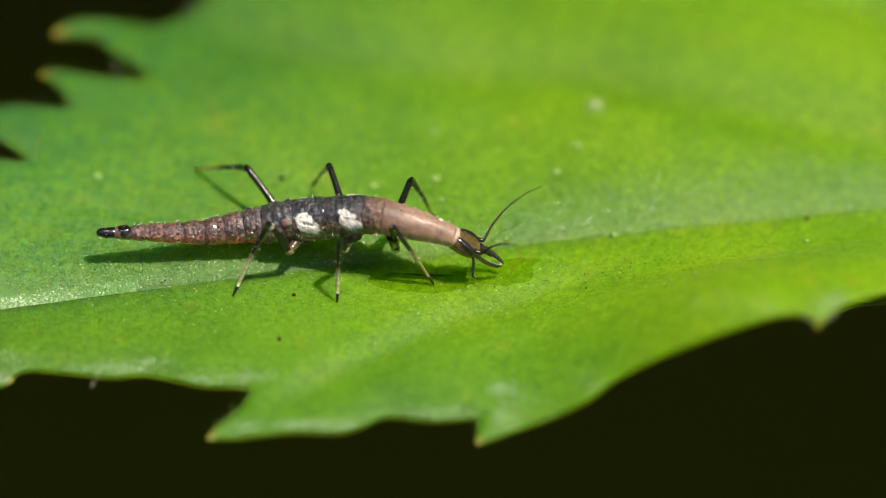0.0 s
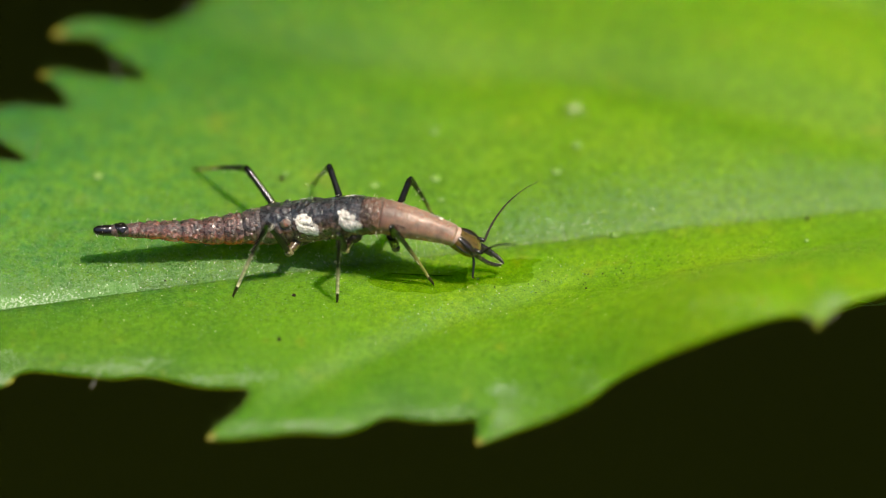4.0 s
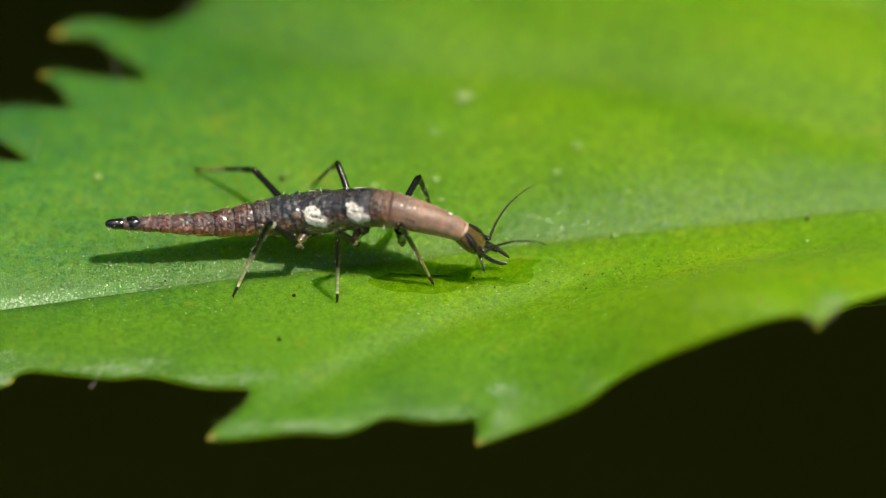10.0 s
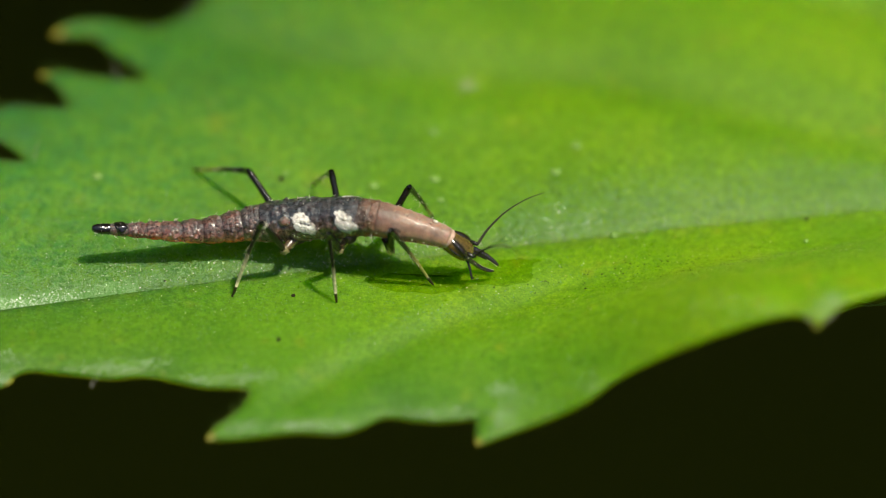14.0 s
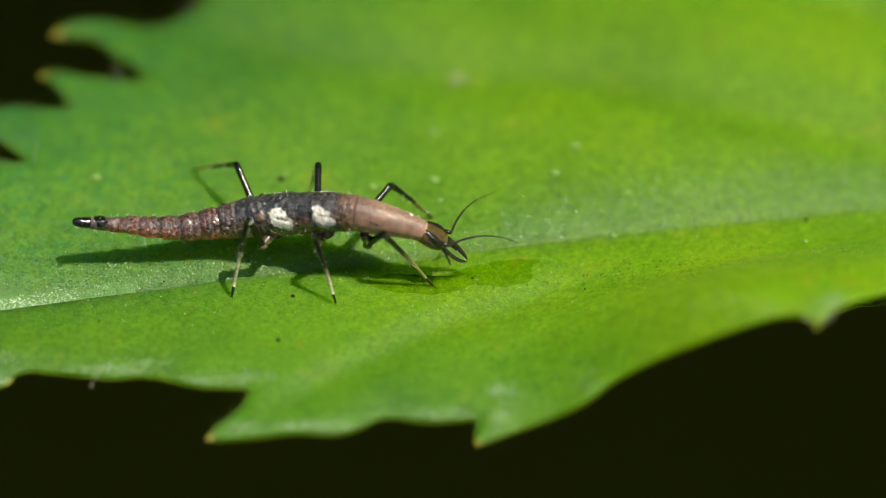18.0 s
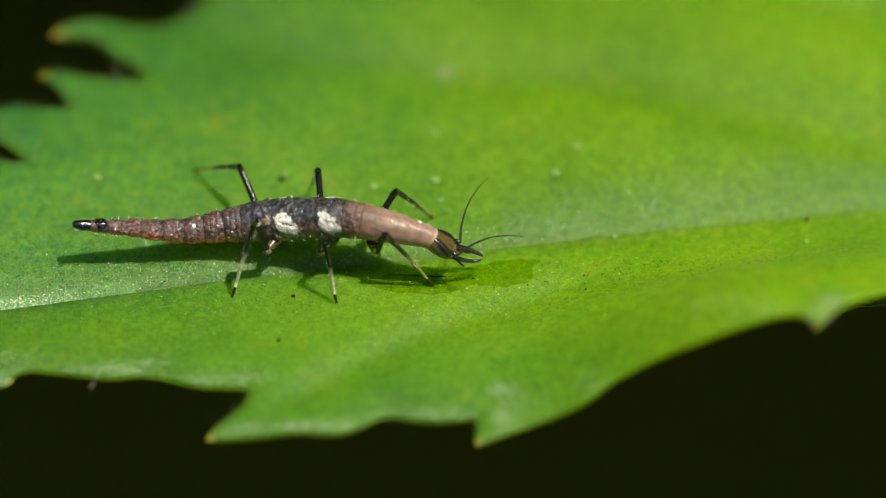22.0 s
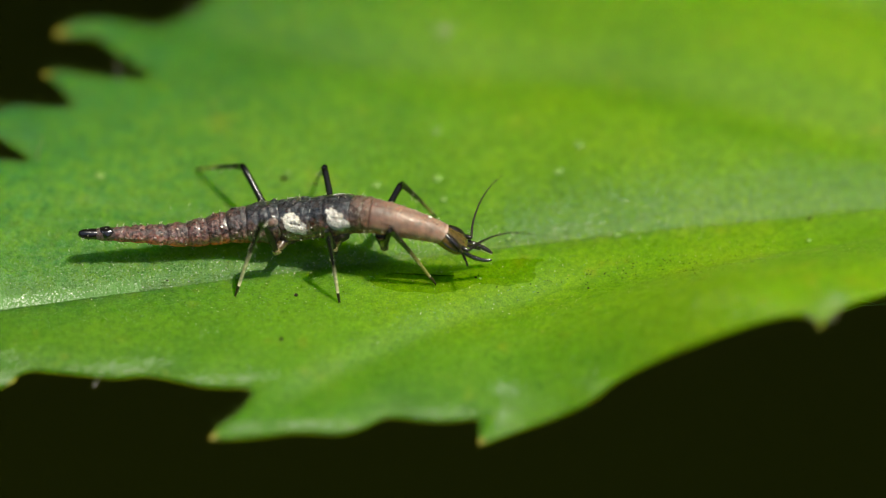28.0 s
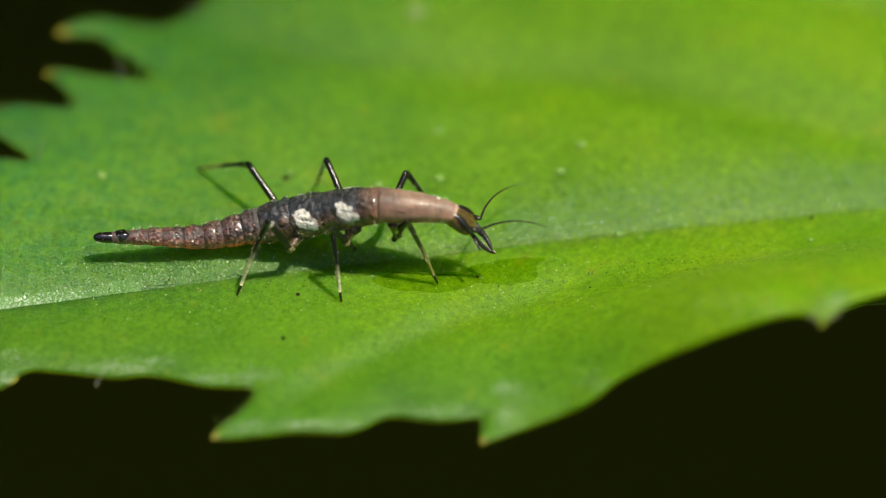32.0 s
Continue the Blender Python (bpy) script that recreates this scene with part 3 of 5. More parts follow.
def tip_node(name, xs, ys, zs):
    TIPS[name] = [Vector((x, y - 0.15, z + 0.15)) for x, y, z in zip(xs, ys, zs)]


TIMES = [0, 1.5, 3.5, 5.5, 6, 6.5, 7, 7.5, 8, 8.5, 9, 9.5, 10, 10.5, 11, 11.5, 12, 12.5, 13, 14, 14.5, 16.5, 17, 17.5, 18, 18.5, 19, 20, 21, 22, 23, 24, 25, 25.5, 27.5, 28, 28.5, 29, 29.5, 30, 30.5, 31, 31.5, 32]
body_node("tail", -0.58, 0,
          [-8.67, -8.71, -8.75, -8.75, -8.76, -8.60, -8.48, -8.33, -8.32, -8.23, -8.40, -8.44, -8.44, -8.69, -8.85, -8.72, -8.72, -8.74, -8.78, -8.78, -8.73, -9.13, -9.09, -9.18, -9.24, -9.20, -9.24, -9.27, -9.21, -9.26, -9.25, -9.27, -9.22, -9.23, -9.17, -9.19, -9.13, -9.13, -9.16, -9.02, -8.68, -8.82, -8.97, -8.86],
          [1.16, 1.32, 1.26, 1.14, 1.05, 1.11, 0.87, 0.62, 0.90, 1.14, 1.51, 1.36, 1.49, 1.73, 1.58, 1.46, 1.40, 1.52, 1.46, 1.33, 1.46, 1.70, 1.40, 1.52, 1.58, 1.52, 1.61, 1.46, 1.52, 1.49, 1.39, 1.29, 1.28, 1.22, 0.99, 1.12, 1.03, 0.98, 0.97, 1.05, 0.82, 1.19, 0.99, 0.97])
body_node("rear", -0.42, 0,
          [-7.18, -7.20, -7.27, -7.25, -7.23, -7.07, -6.92, -6.80, -6.81, -6.74, -6.87, -6.94, -6.96, -7.19, -7.35, -7.18, -7.18, -7.22, -7.23, -7.21, -7.21, -7.56, -7.58, -7.69, -7.75, -7.69, -7.73, -7.73, -7.70, -7.73, -7.72, -7.74, -7.71, -7.69, -7.63, -7.67, -7.61, -7.59, -7.62, -7.48, -7.14, -7.31, -7.43, -7.30],
          [1.00, 1.13, 1.10, 1.01, 0.95, 1.05, 0.92, 0.68, 0.89, 1.14, 1.42, 1.23, 1.33, 1.48, 1.36, 1.24, 1.15, 1.24, 1.21, 1.09, 1.12, 1.32, 1.14, 1.26, 1.29, 1.23, 1.29, 1.20, 1.23, 1.20, 1.13, 1.06, 1.03, 0.99, 0.85, 0.95, 0.86, 0.84, 0.83, 0.94, 0.71, 1.00, 0.88, 0.83])
body_node("waist", -0.24, 0,
          [-6.01, -6.02, -6.06, -6.03, -6.02, -5.87, -5.72, -5.60, -5.63, -5.56, -5.67, -5.75, -5.77, -5.99, -6.16, -5.99, -5.99, -6.02, -6.04, -6.03, -6.03, -6.38, -6.41, -6.51, -6.59, -6.52, -6.55, -6.56, -6.51, -6.53, -6.53, -6.55, -6.53, -6.52, -6.45, -6.48, -6.42, -6.41, -6.43, -6.27, -5.95, -6.12, -6.24, -6.13],
          [0.83, 0.92, 0.88, 0.83, 0.81, 0.91, 0.88, 0.68, 0.80, 1.05, 1.27, 1.10, 1.15, 1.23, 1.13, 1.02, 0.94, 0.98, 0.96, 0.89, 0.92, 1.10, 0.90, 0.99, 1.02, 0.96, 0.97, 0.93, 0.93, 0.91, 0.87, 0.84, 0.81, 0.80, 0.69, 0.76, 0.67, 0.66, 0.65, 0.72, 0.56, 0.74, 0.67, 0.65])
body_node("belly", -0.05, 0,
          [-4.84, -4.84, -4.86, -4.82, -4.82, -4.67, -4.51, -4.41, -4.45, -4.38, -4.47, -4.55, -4.58, -4.79, -4.97, -4.80, -4.80, -4.82, -4.86, -4.85, -4.85, -5.20, -5.25, -5.33, -5.42, -5.35, -5.38, -5.38, -5.32, -5.33, -5.34, -5.36, -5.35, -5.35, -5.27, -5.29, -5.23, -5.23, -5.24, -5.06, -4.75, -4.93, -5.04, -4.96],
          [0.88, 0.91, 0.85, 0.83, 0.86, 0.95, 1.01, 0.86, 0.89, 1.14, 1.29, 1.14, 1.17, 1.17, 1.11, 1.02, 0.96, 0.96, 0.96, 0.96, 0.99, 1.20, 0.98, 1.05, 1.08, 1.02, 0.98, 0.98, 0.95, 0.95, 0.95, 0.94, 0.93, 0.93, 0.85, 0.89, 0.80, 0.81, 0.80, 0.82, 0.74, 0.81, 0.79, 0.80])
body_node("hind_thorax", -0.05, 0,
          [-3.33, -3.33, -3.35, -3.33, -3.31, -3.18, -3.02, -2.91, -2.98, -2.91, -3.02, -3.09, -3.13, -3.37, -3.52, -3.37, -3.37, -3.41, -3.45, -3.42, -3.44, -3.82, -3.80, -3.89, -3.97, -3.89, -3.93, -3.91, -3.85, -3.86, -3.83, -3.82, -3.79, -3.78, -3.71, -3.71, -3.65, -3.65, -3.68, -3.57, -3.28, -3.44, -3.55, -3.45],
          [1.12, 1.15, 1.09, 1.13, 1.16, 1.22, 1.34, 1.22, 1.22, 1.44, 1.50, 1.41, 1.38, 1.38, 1.32, 1.26, 1.20, 1.14, 1.14, 1.14, 1.11, 1.28, 1.28, 1.31, 1.34, 1.28, 1.22, 1.25, 1.19, 1.16, 1.15, 1.17, 1.17, 1.16, 1.12, 1.12, 1.10, 1.11, 1.13, 1.24, 1.19, 1.20, 1.21, 1.25])
body_node("mid_thorax", -0.25, 0,
          [-2.18, -2.17, -2.18, -2.15, -2.15, -1.98, -1.85, -1.74, -1.78, -1.74, -1.87, -1.93, -1.98, -2.22, -2.41, -2.22, -2.22, -2.28, -2.30, -2.29, -2.31, -2.69, -2.67, -2.76, -2.84, -2.76, -2.78, -2.76, -2.70, -2.73, -2.70, -2.67, -2.64, -2.62, -2.54, -2.54, -2.49, -2.47, -2.51, -2.39, -2.11, -2.28, -2.40, -2.30],
          [1.46, 1.49, 1.43, 1.47, 1.53, 1.62, 1.80, 1.71, 1.65, 1.84, 1.84, 1.81, 1.72, 1.66, 1.60, 1.57, 1.51, 1.41, 1.38, 1.41, 1.39, 1.49, 1.59, 1.56, 1.59, 1.56, 1.43, 1.50, 1.43, 1.40, 1.43, 1.42, 1.45, 1.47, 1.46, 1.49, 1.44, 1.48, 1.47, 1.64, 1.68, 1.63, 1.67, 1.68])
body_node("collar", -0.45, 0,
          [-1.46, -1.46, -1.49, -1.46, -1.46, -1.27, -1.16, -1.07, -1.14, -1.03, -1.20, -1.22, -1.27, -1.51, -1.72, -1.53, -1.51, -1.55, -1.59, -1.58, -1.60, -2.03, -1.96, -2.04, -2.11, -2.00, -2.02, -2.02, -1.92, -1.97, -1.94, -1.94, -1.91, -1.91, -1.85, -1.83, -1.76, -1.76, -1.80, -1.68, -1.39, -1.61, -1.75, -1.63],
          [1.58, 1.64, 1.61, 1.64, 1.77, 1.86, 2.05, 1.99, 1.89, 2.05, 1.99, 1.99, 1.87, 1.78, 1.72, 1.65, 1.63, 1.47, 1.44, 1.53, 1.44, 1.55, 1.74, 1.74, 1.74, 1.71, 1.49, 1.58, 1.43, 1.46, 1.52, 1.51, 1.56, 1.59, 1.64, 1.64, 1.62, 1.66, 1.68, 1.85, 2.05, 1.90, 1.97, 1.98])
body_node("neck", -1.357, 0.4286,
          [0.22, 0.24, 0.24, 0.30, 0.34, 0.44, 0.65, 0.74, 0.62, 0.74, 0.53, 0.53, 0.44, 0.25, -0.11, 0.21, 0.22, 0.14, 0.10, 0.11, 0.05, -0.31, -0.35, -0.49, -0.51, -0.38, -0.42, -0.39, -0.31, -0.27, -0.30, -0.26, -0.21, -0.18, -0.08, -0.08, 0.02, 0.01, -0.04, 0.15, 0.43, 0.05, -0.02, 0.11],
          [1.27, 1.28, 1.30, 1.39, 1.53, 1.64, 1.87, 1.78, 1.67, 1.64, 1.52, 1.54, 1.42, 1.42, 1.47, 1.38, 1.24, 1.21, 1.24, 1.24, 1.25, 1.41, 1.44, 1.47, 1.44, 1.44, 1.29, 1.32, 1.25, 1.25, 1.25, 1.24, 1.28, 1.28, 1.34, 1.34, 1.30, 1.31, 1.35, 1.70, 1.73, 1.96, 2.04, 1.83])
body_node("brow", -1.2856, 0.4286,
          [0.93, 0.93, 0.94, 0.93, 0.93, 1.00, 1.07, 1.09, 0.99, 0.99, 0.96, 1.06, 1.00, 0.85, 0.30, 0.74, 0.88, 0.77, 0.77, 0.75, 0.68, 0.18, 0.18, 0.03, 0.08, 0.21, 0.18, 0.18, 0.28, 0.27, 0.30, 0.36, 0.42, 0.44, 0.50, 0.49, 0.64, 0.64, 0.62, 0.65, 0.82, 0.46, 0.55, 0.67],
          [0.85, 0.88, 0.86, 0.93, 1.01, 1.08, 1.37, 1.27, 1.15, 1.04, 1.01, 1.01, 0.94, 0.94, 1.01, 0.94, 0.84, 0.79, 0.79, 0.79, 0.80, 1.10, 1.10, 1.10, 1.10, 1.10, 0.91, 0.91, 0.88, 0.88, 0.88, 0.87, 0.90, 0.89, 0.95, 0.96, 0.93, 0.94, 1.01, 1.22, 1.27, 1.48, 1.63, 1.42])
tip_node("near_jaw",
         [1.52, 1.47, 1.52, 1.49, 1.51, 1.47, 1.42, 1.44, 1.51, 1.53, 1.65, 1.68, 1.65, 1.43, 0.80, 1.37, 1.44, 1.42, 1.42, 1.33, 1.36, 0.82, 0.71, 0.68, 0.59, 0.83, 0.86, 0.88, 0.98, 0.99, 1.02, 1.05, 1.06, 1.09, 1.15, 1.18, 1.23, 1.21, 1.20, 1.21, 1.42, 1.11, 1.15, 1.19],
         [-0.82, -0.77, -0.77, -0.86, -1.07, -0.91, -1.27, -1.25, -1.23, -0.98, -1.20, -0.90, -0.85, -1.07, -1.38, -1.13, -0.86, -0.91, -0.91, -0.90, -1.04, -0.83, -0.88, -1.13, -0.75, -0.86, -0.71, -0.75, -0.72, -0.74, -0.79, -0.72, -0.64, -0.68, -0.73, -0.80, -0.65, -0.64, -0.74, -0.92, -0.81, -1.04, -0.75, -0.89],
         [0.13, 0.13, 0.13, 0.18, 0.35, 0.27, 0.60, 0.57, 0.52, 0.30, 0.47, 0.33, 0.28, 0.25, 0.29, 0.36, 0.09, 0.14, 0.14, 0.06, 0.20, 0.44, 0.33, 0.59, 0.31, 0.42, 0.31, 0.35, 0.34, 0.36, 0.34, 0.30, 0.29, 0.27, 0.31, 0.37, 0.24, 0.24, 0.27, 0.50, 0.58, 0.89, 0.96, 0.70])
tip_node("far_jaw",
         [1.55, 1.58, 1.56, 1.59, 1.60, 1.79, 1.72, 1.89, 1.81, 1.91, 1.85, 1.68, 1.65, 1.39, 1.12, 1.49, 1.47, 1.47, 1.44, 1.43, 1.39, 0.77, 0.77, 0.71, 0.62, 0.77, 0.83, 0.86, 0.95, 0.96, 0.99, 1.02, 1.03, 1.06, 1.12, 1.15, 1.20, 1.21, 1.17, 1.11, 1.44, 1.12, 0.98, 1.16],
         [-0.69, -0.72, -0.69, -0.72, -0.75, -0.83, -0.94, -1.00, -0.90, -0.97, -0.77, -0.54, -0.55, -0.40, -1.04, -0.99, -0.75, -0.98, -0.87, -0.75, -0.98, -0.37, -0.90, -0.97, -0.61, -0.58, -0.43, -0.46, -0.47, -0.49, -0.49, -0.43, -0.34, -0.38, -0.41, -0.45, -0.39, -0.43, -0.43, 0.03, -0.53, -0.89, -0.06, -0.88],
         [0.17, 0.24, 0.17, 0.31, 0.42, 0.67, 0.72, 0.60, 0.64, 0.50, 0.68, 0.32, 0.29, 0.20, 0.41, 0.42, 0.13, 0.35, 0.20, 0.19, 0.35, 0.40, 0.50, 0.53, 0.34, 0.35, 0.30, 0.33, 0.30, 0.32, 0.31, 0.29, 0.29, 0.27, 0.30, 0.35, 0.23, 0.24, 0.26, 0.63, 0.59, 0.82, 0.83, 0.80])
tip_node("far_feeler",
         [2.33, 2.24, 2.21, 2.29, 2.26, 2.68, 3.26, 3.32, 3.16, 3.23, 3.02, 2.38, 2.24, 1.92, 2.41, 2.42, 2.72, 2.53, 2.64, 2.34, 2.20, 1.00, 1.60, 1.52, 1.24, 1.36, 1.34, 1.27, 1.10, 1.08, 1.17, 1.33, 1.16, 1.18, 1.51, 1.36, 1.16, 1.33, 1.17, 1.60, 1.93, 1.23, 0.97, 1.76],
         [0.85, 0.95, 0.94, 0.96, 1.02, 0.59, 0.27, 0.15, 0.39, 0.19, 0.43, 1.07, 1.07, 1.21, 0.02, 0.65, 0.28, 0.32, 0.32, 0.58, 0.67, 1.40, 1.02, 0.96, 1.21, 1.22, 1.02, 1.16, 1.30, 1.29, 1.23, 1.16, 1.34, 1.35, 1.22, 1.30, 1.44, 1.37, 1.46, 1.39, 1.33, 1.59, 1.67, 1.35],
         [1.20, 1.21, 1.28, 1.14, 1.21, 1.52, 1.95, 1.78, 1.96, 1.68, 1.90, 1.01, 1.08, 0.72, 1.48, 1.01, 1.65, 1.66, 1.66, 1.24, 1.24, 0.96, 0.83, 0.93, 0.74, 0.74, 1.41, 1.06, 0.97, 1.08, 1.19, 1.26, 0.94, 0.90, 1.17, 1.14, 0.91, 1.04, 0.88, 1.30, 0.98, 1.28, 0.88, 0.85])
tip_node("near_feeler",
         [1.97, 1.90, 1.97, 2.16, 2.38, 1.87, 1.89, 1.97, 1.92, 1.92, 2.32, 2.68, 2.63, 2.60, 1.10, 2.09, 1.90, 2.17, 2.18, 1.78, 1.70, 1.78, 1.67, 1.58, 1.83, 1.97, 2.07, 2.00, 2.16, 2.13, 2.08, 2.06, 2.14, 2.17, 2.13, 2.11, 2.18, 2.17, 2.18, 2.20, 2.56, 2.47, 2.29, 2.58],
         [-1.83, -1.87, -1.84, -1.74, -1.59, -1.97, -1.73, -1.91, -1.81, -1.91, -1.89, -1.33, -1.21, -1.00, -2.07, -1.78, -1.83, -1.61, -1.59, -1.81, -1.81, -1.26, -1.44, -1.37, -0.75, -0.71, -0.64, -0.57, -0.51, -0.56, -0.69, -0.58, -0.54, -0.60, -0.91, -0.96, -1.11, -1.21, -1.13, -1.32, -0.87, -0.54, -0.37, -0.59],
         [1.77, 1.82, 1.78, 1.68, 1.49, 1.92, 2.36, 2.06, 2.06, 1.90, 1.18, 1.32, 1.32, 0.91, 1.82, 1.43, 1.78, 1.46, 1.44, 1.76, 1.77, 1.48, 1.62, 1.55, 1.03, 1.06, 1.03, 1.10, 1.15, 1.09, 0.96, 1.06, 1.12, 1.06, 1.46, 1.46, 1.57, 1.57, 1.59, 1.67, 1.26, 1.47, 1.72, 1.38])
tip_node("near_palp",
         [0.74, 0.74, 0.74, 0.74, 0.74, 0.74, 0.74, 0.74, 0.74, 0.74, 0.74, 1.13, 1.07, 1.00, 0.22, 0.66, 0.74, 0.74, 0.74, 0.75, 0.75, 0.54, 0.18, 0.21, 0.22, 0.37, 0.47, 0.44, 0.61, 0.60, 0.59, 0.58, 0.59, 0.56, 0.61, 0.59, 0.64, 0.64, 0.62, 0.61, 0.92, 0.83, 0.77, 0.86],
         [-1.35, -1.36, -1.35, -1.37, -1.39, -1.41, -1.49, -1.46, -1.43, -1.40, -1.39, -1.36, -1.33, -1.26, -1.31, -1.34, -1.34, -1.32, -1.32, -1.32, -1.32, -1.17, -1.27, -1.26, -1.32, -1.17, -1.37, -1.39, -1.36, -1.36, -1.39, -1.42, -1.43, -1.44, -1.41, -1.41, -1.43, -1.43, -1.37, -1.22, -1.17, -1.01, -1.06, -1.14],
         [0.21, 0.22, 0.21, 0.23, 0.25, 0.28, 0.36, 0.33, 0.30, 0.27, 0.26, 0.65, 0.45, 0.34, 0.33, 0.26, 0.21, 0.20, 0.20, 0.20, 0.20, 0.52, 0.63, 0.44, 0.78, 0.52, 0.72, 0.74, 0.71, 0.71, 0.73, 0.76, 0.76, 0.77, 0.73, 0.73, 0.72, 0.72, 0.65, 0.74, 0.77, 0.90, 1.27, 1.01])
knee_node("near_hind", (-5.29, -1.63),
          [-4.37, -4.41, -4.39, -4.39, -4.39, -4.27, -4.16, -4.09, -4.15, -4.13, -4.24, -4.33, -4.35, -4.48, -4.57, -4.46, -4.46, -4.48, -4.52, -4.53, -4.53, -4.73, -4.73, -4.82, -4.86, -4.80, -4.78, -4.75, -4.68, -4.68, -4.67, -4.67, -4.64, -4.64, -4.58, -4.58, -4.56, -4.56, -4.57, -4.46, -4.28, -4.39, -4.49, -4.49],
          [-1.02, -1.04, -1.03, -1.06, -1.02, -0.97, -1.01, -1.13, -1.10, -1.03, -0.94, -0.92, -0.93, -0.88, -0.93, -0.96, -1.00, -1.01, -1.03, -1.04, -1.03, -0.98, -1.02, -0.96, -0.93, -0.95, -0.94, -0.93, -0.95, -0.95, -0.96, -0.96, -0.96, -0.97, -1.01, -1.00, -1.06, -1.05, -1.07, -0.98, -1.07, -0.96, -1.00, -1.03],
          [1.92, 1.95, 1.93, 1.94, 1.93, 1.85, 1.80, 1.80, 1.83, 1.80, 1.83, 1.86, 1.88, 1.92, 1.97, 1.94, 1.95, 1.96, 1.98, 1.99, 1.99, 2.04, 2.05, 2.05, 2.05, 2.04, 2.04, 2.03, 2.01, 2.01, 2.01, 2.01, 2.00, 2.01, 2.00, 2.00, 2.01, 2.01, 2.02, 1.95, 1.89, 1.91, 1.96, 1.98])
knee_node("near_mid", (-2.66, -1.88),
          [-2.60, -2.60, -2.60, -2.60, -2.60, -2.48, -2.49, -2.42, -2.44, -2.40, -2.53, -2.62, -2.64, -2.81, -2.94, -2.84, -2.84, -2.83, -2.85, -2.84, -2.84, -3.11, -3.11, -3.18, -3.20, -3.11, -3.11, -3.04, -3.01, -3.01, -2.99, -3.00, -2.99, -3.00, -2.96, -2.96, -2.94, -2.94, -2.95, -2.88, -2.77, -2.86, -2.93, -2.87],
          [-1.25, -1.20, -1.24, -1.24, -1.19, -1.06, -1.21, -1.29, -1.34, -1.19, -1.10, -1.11, -1.16, -1.09, -1.11, -1.08, -1.14, -1.14, -1.19, -1.19, -1.19, -1.07, -1.12, -1.14, -1.13, -1.12, -1.17, -1.15, -1.16, -1.16, -1.18, -1.14, -1.04, -0.98, -1.03, -1.02, -1.07, -1.06, -1.07, -0.99, -1.05, -1.02, -0.97, -0.97],
          [1.77, 1.75, 1.77, 1.77, 1.75, 1.68, 1.75, 1.77, 1.79, 1.73, 1.71, 1.71, 1.74, 1.70, 1.69, 1.69, 1.72, 1.72, 1.74, 1.74, 1.74, 1.63, 1.66, 1.65, 1.64, 1.66, 1.68, 1.69, 1.70, 1.70, 1.71, 1.69, 1.65, 1.61, 1.65, 1.64, 1.67, 1.67, 1.67, 1.64, 1.68, 1.66, 1.62, 1.63])
knee_node("near_front", (-0.23, -1.21),
          [-1.27, -1.25, -1.29, -1.25, -1.22, -1.09, -1.03, -1.01, -1.12, -1.05, -1.13, -1.10, -1.09, -1.32, -1.43, -1.29, -1.28, -1.32, -1.33, -1.29, -1.36, -1.60, -1.48, -1.51, -1.46, -1.40, -1.51, -1.41, -1.43, -1.44, -1.45, -1.43, -1.40, -1.37, -1.34, -1.37, -1.37, -1.37, -1.35, -1.25, -1.01, -1.09, -1.13, -1.00],
          [-1.00, -1.01, -0.98, -0.97, -0.91, -0.84, -0.84, -0.88, -0.90, -0.82, -0.95, -1.03, -0.97, -1.04, -1.21, -1.16, -1.04, -1.15, -1.18, -1.10, -1.16, -1.31, -1.14, -1.12, -1.12, -1.14, -1.12, -1.15, -1.11, -1.13, -1.10, -1.09, -1.07, -1.10, -1.09, -1.07, -1.03, -1.03, -1.03, -0.97, -0.86, -0.89, -0.95, -0.94],
          [1.78, 1.79, 1.76, 1.79, 1.79, 1.84, 1.87, 1.89, 1.85, 1.86, 1.84, 1.87, 1.87, 1.75, 1.69, 1.78, 1.78, 1.76, 1.76, 1.77, 1.73, 1.55, 1.65, 1.63, 1.67, 1.71, 1.63, 1.70, 1.69, 1.68, 1.67, 1.69, 1.71, 1.73, 1.75, 1.73, 1.72, 1.72, 1.73, 1.79, 1.89, 1.86, 1.85, 1.90])
